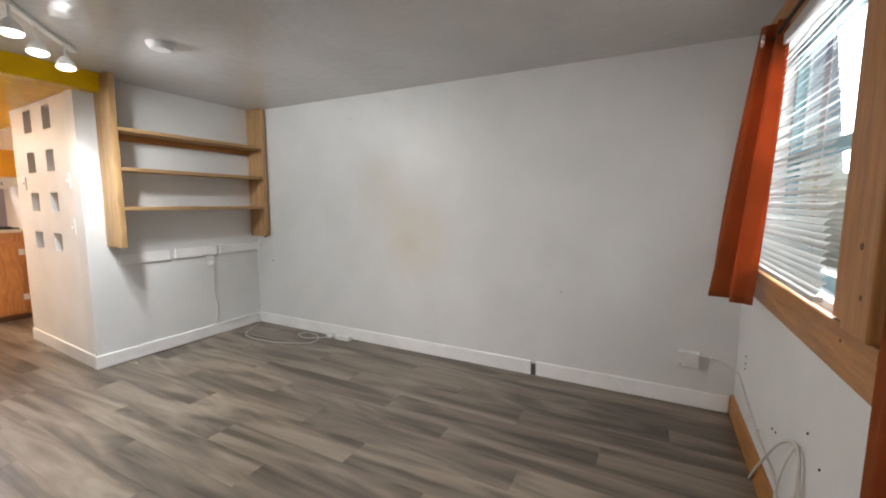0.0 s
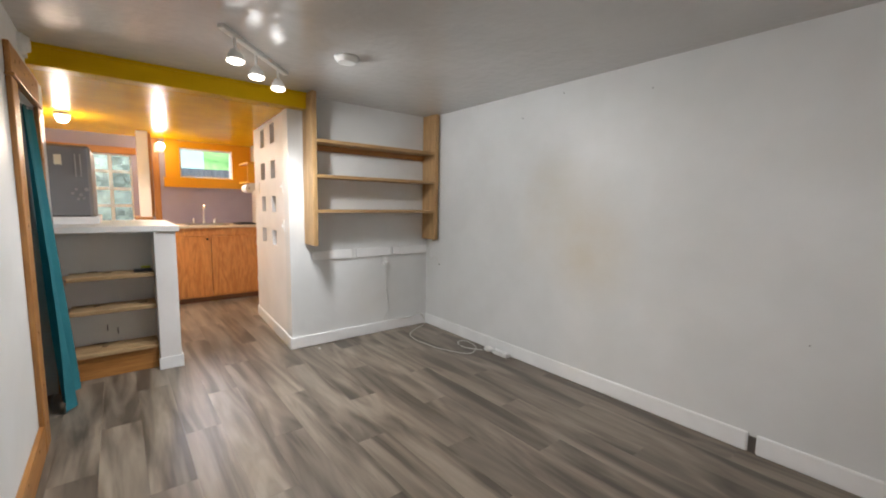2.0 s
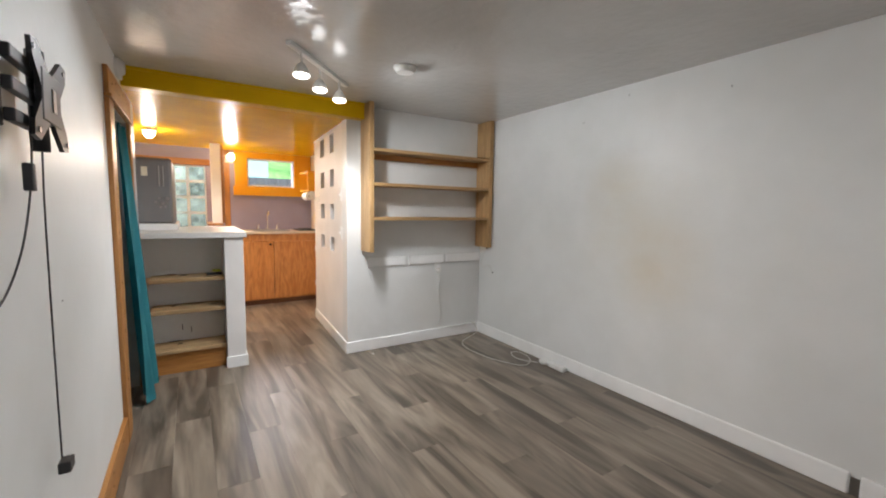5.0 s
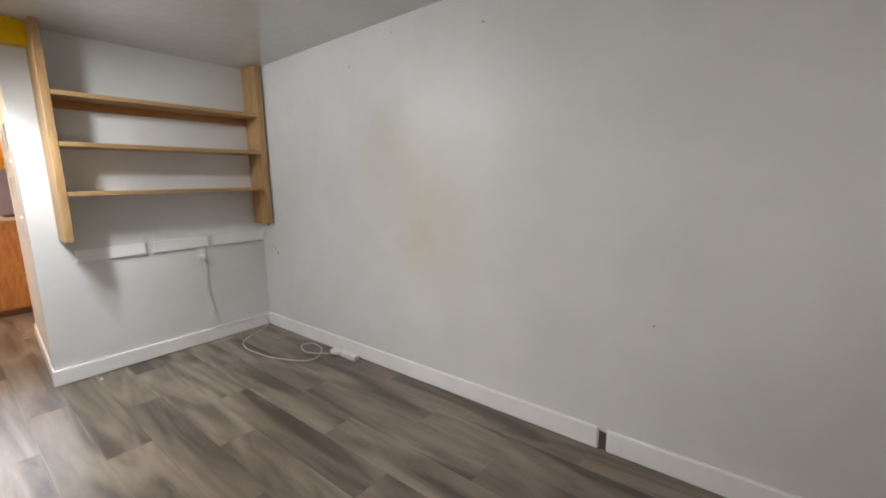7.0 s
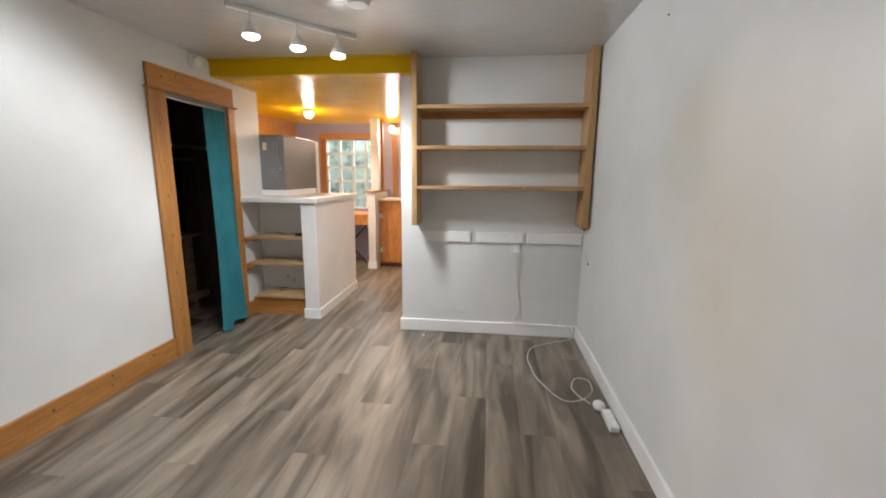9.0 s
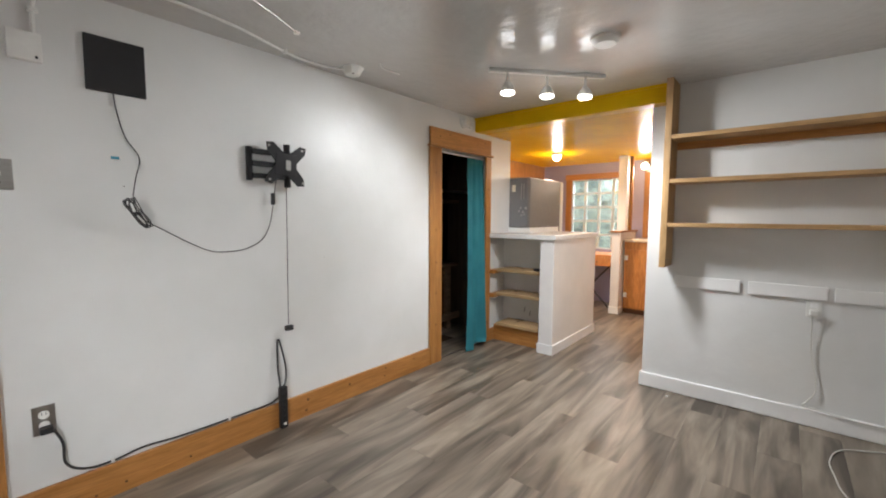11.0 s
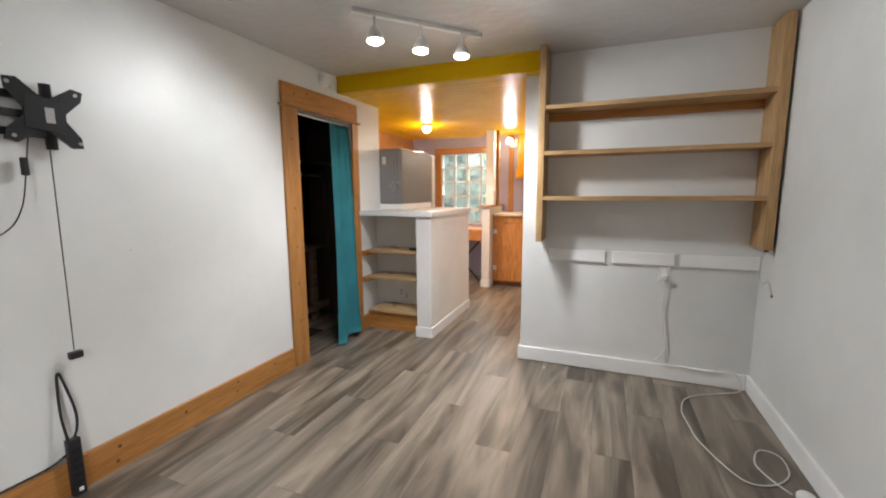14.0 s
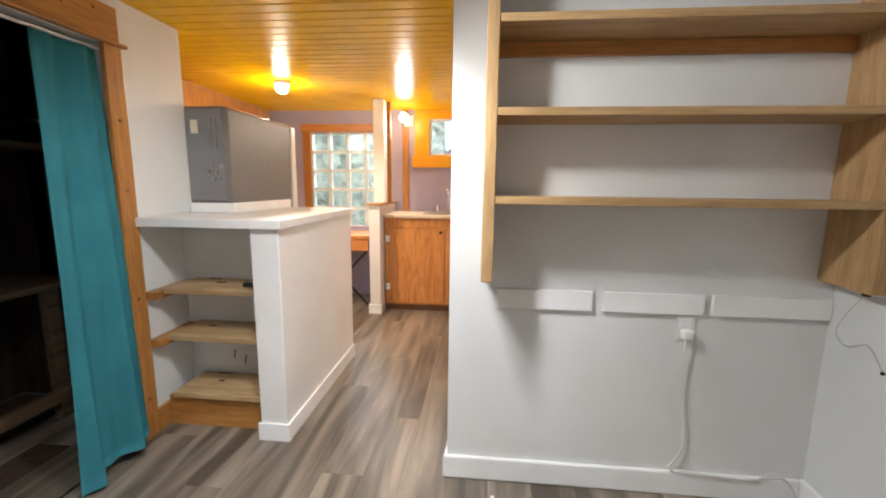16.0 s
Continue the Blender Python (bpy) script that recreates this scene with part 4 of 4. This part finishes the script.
# ---- kitchen ----
pw = tagged(new("post_wall"), "white stub partition and post beside the kitchen cabinet", "partition", "", "structure")
part("wall", bx(B(), XK, -5.665, 0.668, 0.772, 0, 1.045, 0.004), M_KWALL, pw)
part("baseboard", bx(B(), -5.80, -5.652, 0.656, 0.784, 0, 0.09, 0.003), M_TRIM, pw)
part("cap", bx(B(), XK, -5.64, 0.64, 0.80, 1.046, 1.066, 0.003), PINE["x"], pw)
part("post", bx(B(), -5.90, -5.78, 0.69, 0.795, 1.067, KH - 0.002, 0.003), M_KWALL, pw)
part("trim", bx(B(), -5.93, -5.905, 0.76, 0.83, 1.067, KH - 0.002, 0.003), PINE["z"], pw)
part("trim", bx(B(), XK, XK + 0.02, 0.86, 0.93, 0.96, KH - 0.002, 0.003), PINE["z"], pw)
cab = thing("sink_cabinet", "varnished fir plywood sink cabinet with two doors", "cabinet")
part("body", bx(B(), XK, -5.815, 0.786, 1.985, 0.06, 0.925, 0.002), M_CAB, cab)
part("plinth", bx(B(), XK, -5.825, 0.786, 1.985, 0, 0.059), wood("dark_toe_board", (0.20, 0.085, 0.035), (0.13, 0.05, 0.02), "y"), cab, "dark brown toe board")
part("face_frame", bx(B(), -5.815, -5.80, 0.786, 1.985, 0.83, 0.925, 0.002), M_CAB, cab)
for y0, y1, hy in ((0.83, 1.372, 0.815), (1.378, 1.92, 1.925)):
    dr = part("door", bx(B(), -5.815, -5.795, y0, y1, 0.075, 0.826, 0.004), M_CAB, cab)
    part("knob", ball(B(), (-5.78, 1.335 if y0 < 1 else 1.34, 0.79), 0.016) if y0 < 1 else cyl(B(), (-5.796, 1.335, 0.79), (-5.785, 1.335, 0.79), 0.007), M_BRONZE, dr, "dark round knob", True)
    for z in (0.24, 0.72):
        part("hinge", bx(B(), -5.813, -5.790, hy - 0.022, hy + 0.022, z - 0.03, z + 0.03, 0.002), M_WPL, dr, "pale metal hinge")
ct = tagged(part("kitchen_counter", bx(B(), XK, -5.775, 0.785, 1.998, 0.926, 0.956, 0.004), M_COUNTER), "cream laminate counter over the sink cabinet", "worktop")
sk = thing("sink", "stainless steel drop-in sink in the counter", "sink")
bm = B()
for a in ((-6.25, -5.86, 1.15, 1.17), (-6.25, -5.86, 1.58, 1.60), (-6.25, -6.18, 1.17, 1.58), (-5.88, -5.86, 1.17, 1.58)):
    bx(bm, a[0], a[1], a[2], a[3], 0.957, 0.966, 0.002)
part("rim", bm, M_STEEL, sk)
part("basin", bx(B(), -6.18, -5.88, 1.17, 1.58, 0.957, 0.959), M_STEEL, sk)
fc = thing("faucet", "chrome gooseneck faucet with two handles", "faucet")
part("spout", tube(B(), [(-6.22, 1.37, 0.966), (-6.22, 1.37, 1.10), (-6.21, 1.37, 1.19), (-6.17, 1.37, 1.215), (-6.12, 1.37, 1.20), (-6.10, 1.37, 1.16)], 0.011), M_CHROME, fc, smooth=True)
part("base", cyl(B(), (-6.22, 1.37, 0.966), (-6.22, 1.37, 0.99), 0.024), M_CHROME, fc)
for y in (1.25, 1.49):
    part("handle", cyl(B(), (-6.22, y, 0.966), (-6.22, y, 1.02), 0.02, 0.013), M_CHROME, fc)
    part("lever", bx(B(), -6.24, -6.16, y - 0.008, y + 0.008, 1.02, 1.032, 0.003), M_CHROME, fc)
st = thing("hot_plate", "dark burner on the counter corner", "burner")
part("body", bx(B(), -6.15, -5.85, 1.70, 1.95, 0.957, 0.972, 0.004), M_BLACK, st)
part("grate", bx(B(), -6.1, -5.9, 1.75, 1.90, 0.972, 0.984, 0.003), M_BLACKMET, st)
cs = thing("corner_shelf", "orange-yellow painted corner shelves", "shelf")
for z in (1.52, 1.77):
    part("shelf_board", bx(B(), -6.29, -5.80, 1.83, 1.998, z - 0.022, z, 0.003), M_ORANGE, cs)
part("divider", bx(B(), -5.84, -5.82, 1.83, 1.998, 1.521, 1.747, 0.002), M_ORANGE, cs)
pt = thing("paper_towel_holder", "paper towel roll hanging under the shelf", "paper towel")
part("roll", cyl(B(), (-6.08, 1.86, 1.43), (-5.84, 1.86, 1.43), 0.055, n=28), M_PAPER, pt)
part("core", cyl(B(), (-5.84, 1.86, 1.43), (-5.835, 1.86, 1.43), 0.018), M_BRONZE, pt)
part("bracket", bx(B(), -5.83, -5.815, 1.85, 1.98, 1.41, 1.497, 0.002), M_WPL, pt)
for c, m in ((KLAMPS[0], 0.05), (KLAMPS[1], 0.045)):
    kl = thing("kitchen_lamp", "bare warm bulb lamp", "lamp", "kitchen lamps")
    if m == 0.05:
        part("base", cyl(B(), (c[0], c[1], KH - 0.025), (c[0], c[1], KH), 0.06), M_WPL, kl)
    else:
        part("base", bx(B(), XK, XK + 0.03, 0.88, 0.98, 1.85, 1.96, 0.005), M_WPL, kl)
        part("arm", tube(B(), [(XK + 0.03, 0.93, 1.93), (XK + 0.15, 0.93, 1.96), (c[0], c[1], c[2] + 0.04)], 0.008), M_BRONZE, kl)
    bu = part("bulb", ball(B(), c, m), M_KBULB, kl, "glowing warm bulb", True)
    bu.visible_shadow = False
ds = thing("desk", "wooden desk with a drawer and black crossed legs", "desk")
part("top", bx(B(), -6.34, -5.85, -0.45, 0.62, 0.70, 0.735, 0.004), M_CAB, ds)
part("drawer", bx(B(), -5.88, -5.86, 0.02, 0.60, 0.58, 0.698, 0.003), M_CAB, ds)
part("knob", ball(B(), (-5.85, 0.42, 0.64), 0.012), M_BRONZE, ds)
for y0, y1 in ((0.05, 0.58), (0.58, 0.05)):
    part("cross_leg", cyl(B(), (-5.9 - 0.02 * (y0 > 0.3), y0, 0.0), (-5.9 - 0.02 * (y0 > 0.3), y1, 0.579), 0.011, n=10), M_BLACKMET, ds)
for z0, w in ((1.34, (-4.72, -4.64)), (1.34, (-3.752, -3.69)), (0.999, (-3.745, -3.68))):
    o = thing("light_switch", "white switch plate on the partition", "switch", "partition switches")
    part("plate", shear(bx(B(), w[0], w[1], 1.593, 1.599, z0, z0 + 0.112, 0.002)), M_WPL, o)
    part("toggle", shear(bx(B(), sum(w) / 2 - 0.006, sum(w) / 2 + 0.006, 1.583, 1.593, z0 + 0.048, z0 + 0.064, 0.002)), M_TRIM, o)

# ---- floor pieces ----
LEN, WID = 1.22, 0.178
plank = None
row, y = 0, 3.019
while y > -0.62:
    y0 = max(y - WID, -0.62)
    x = XE - 0.02 + (0.37 * row % 1.0) * LEN
    while x > XK:
        xa, xb = max(x - LEN, XK), min(x, XE)
        x -= LEN
        if xb - xa < 0.03 or (y < 0.0 and xb > -3.9 and xa > -3.95):
            continue
        if xb - xa > LEN - 0.001 and y - y0 > WID - 0.001:
            if plank is None:
                plank = part("plank", bx(B(), -LEN / 2 + 0.0004, LEN / 2 - 0.0004, -WID / 2 + 0.0004, WID / 2 - 0.0004, -0.008, 0.0), M_FLOOR, floor)
                o = plank
            else:
                o = new("plank", plank.data)
                o.parent = floor
        else:
            o = part("plank", bx(B(), -(xb - xa) / 2 + 0.0004, (xb - xa) / 2 - 0.0004, -(y - y0) / 2 + 0.0004, (y - y0) / 2 - 0.0004, -0.008, 0.0), M_FLOOR, floor)
        o.location = ((xa + xb) / 2, (y + y0) / 2, 0)
    y, row = y0, row + 1
tile = None
for i in range(9):
    for k in range(8):
        if tile is None:
            tile = part("tile", bx(B(), -0.072, 0.072, -0.072, 0.072, -0.008, 0.0), M_REDTILE, entry)
            o = tile
        else:
            o = new("tile", tile.data)
            o.parent = entry
        o.location = (-0.42 + i * 0.152, -0.08 - k * 0.152, 0)
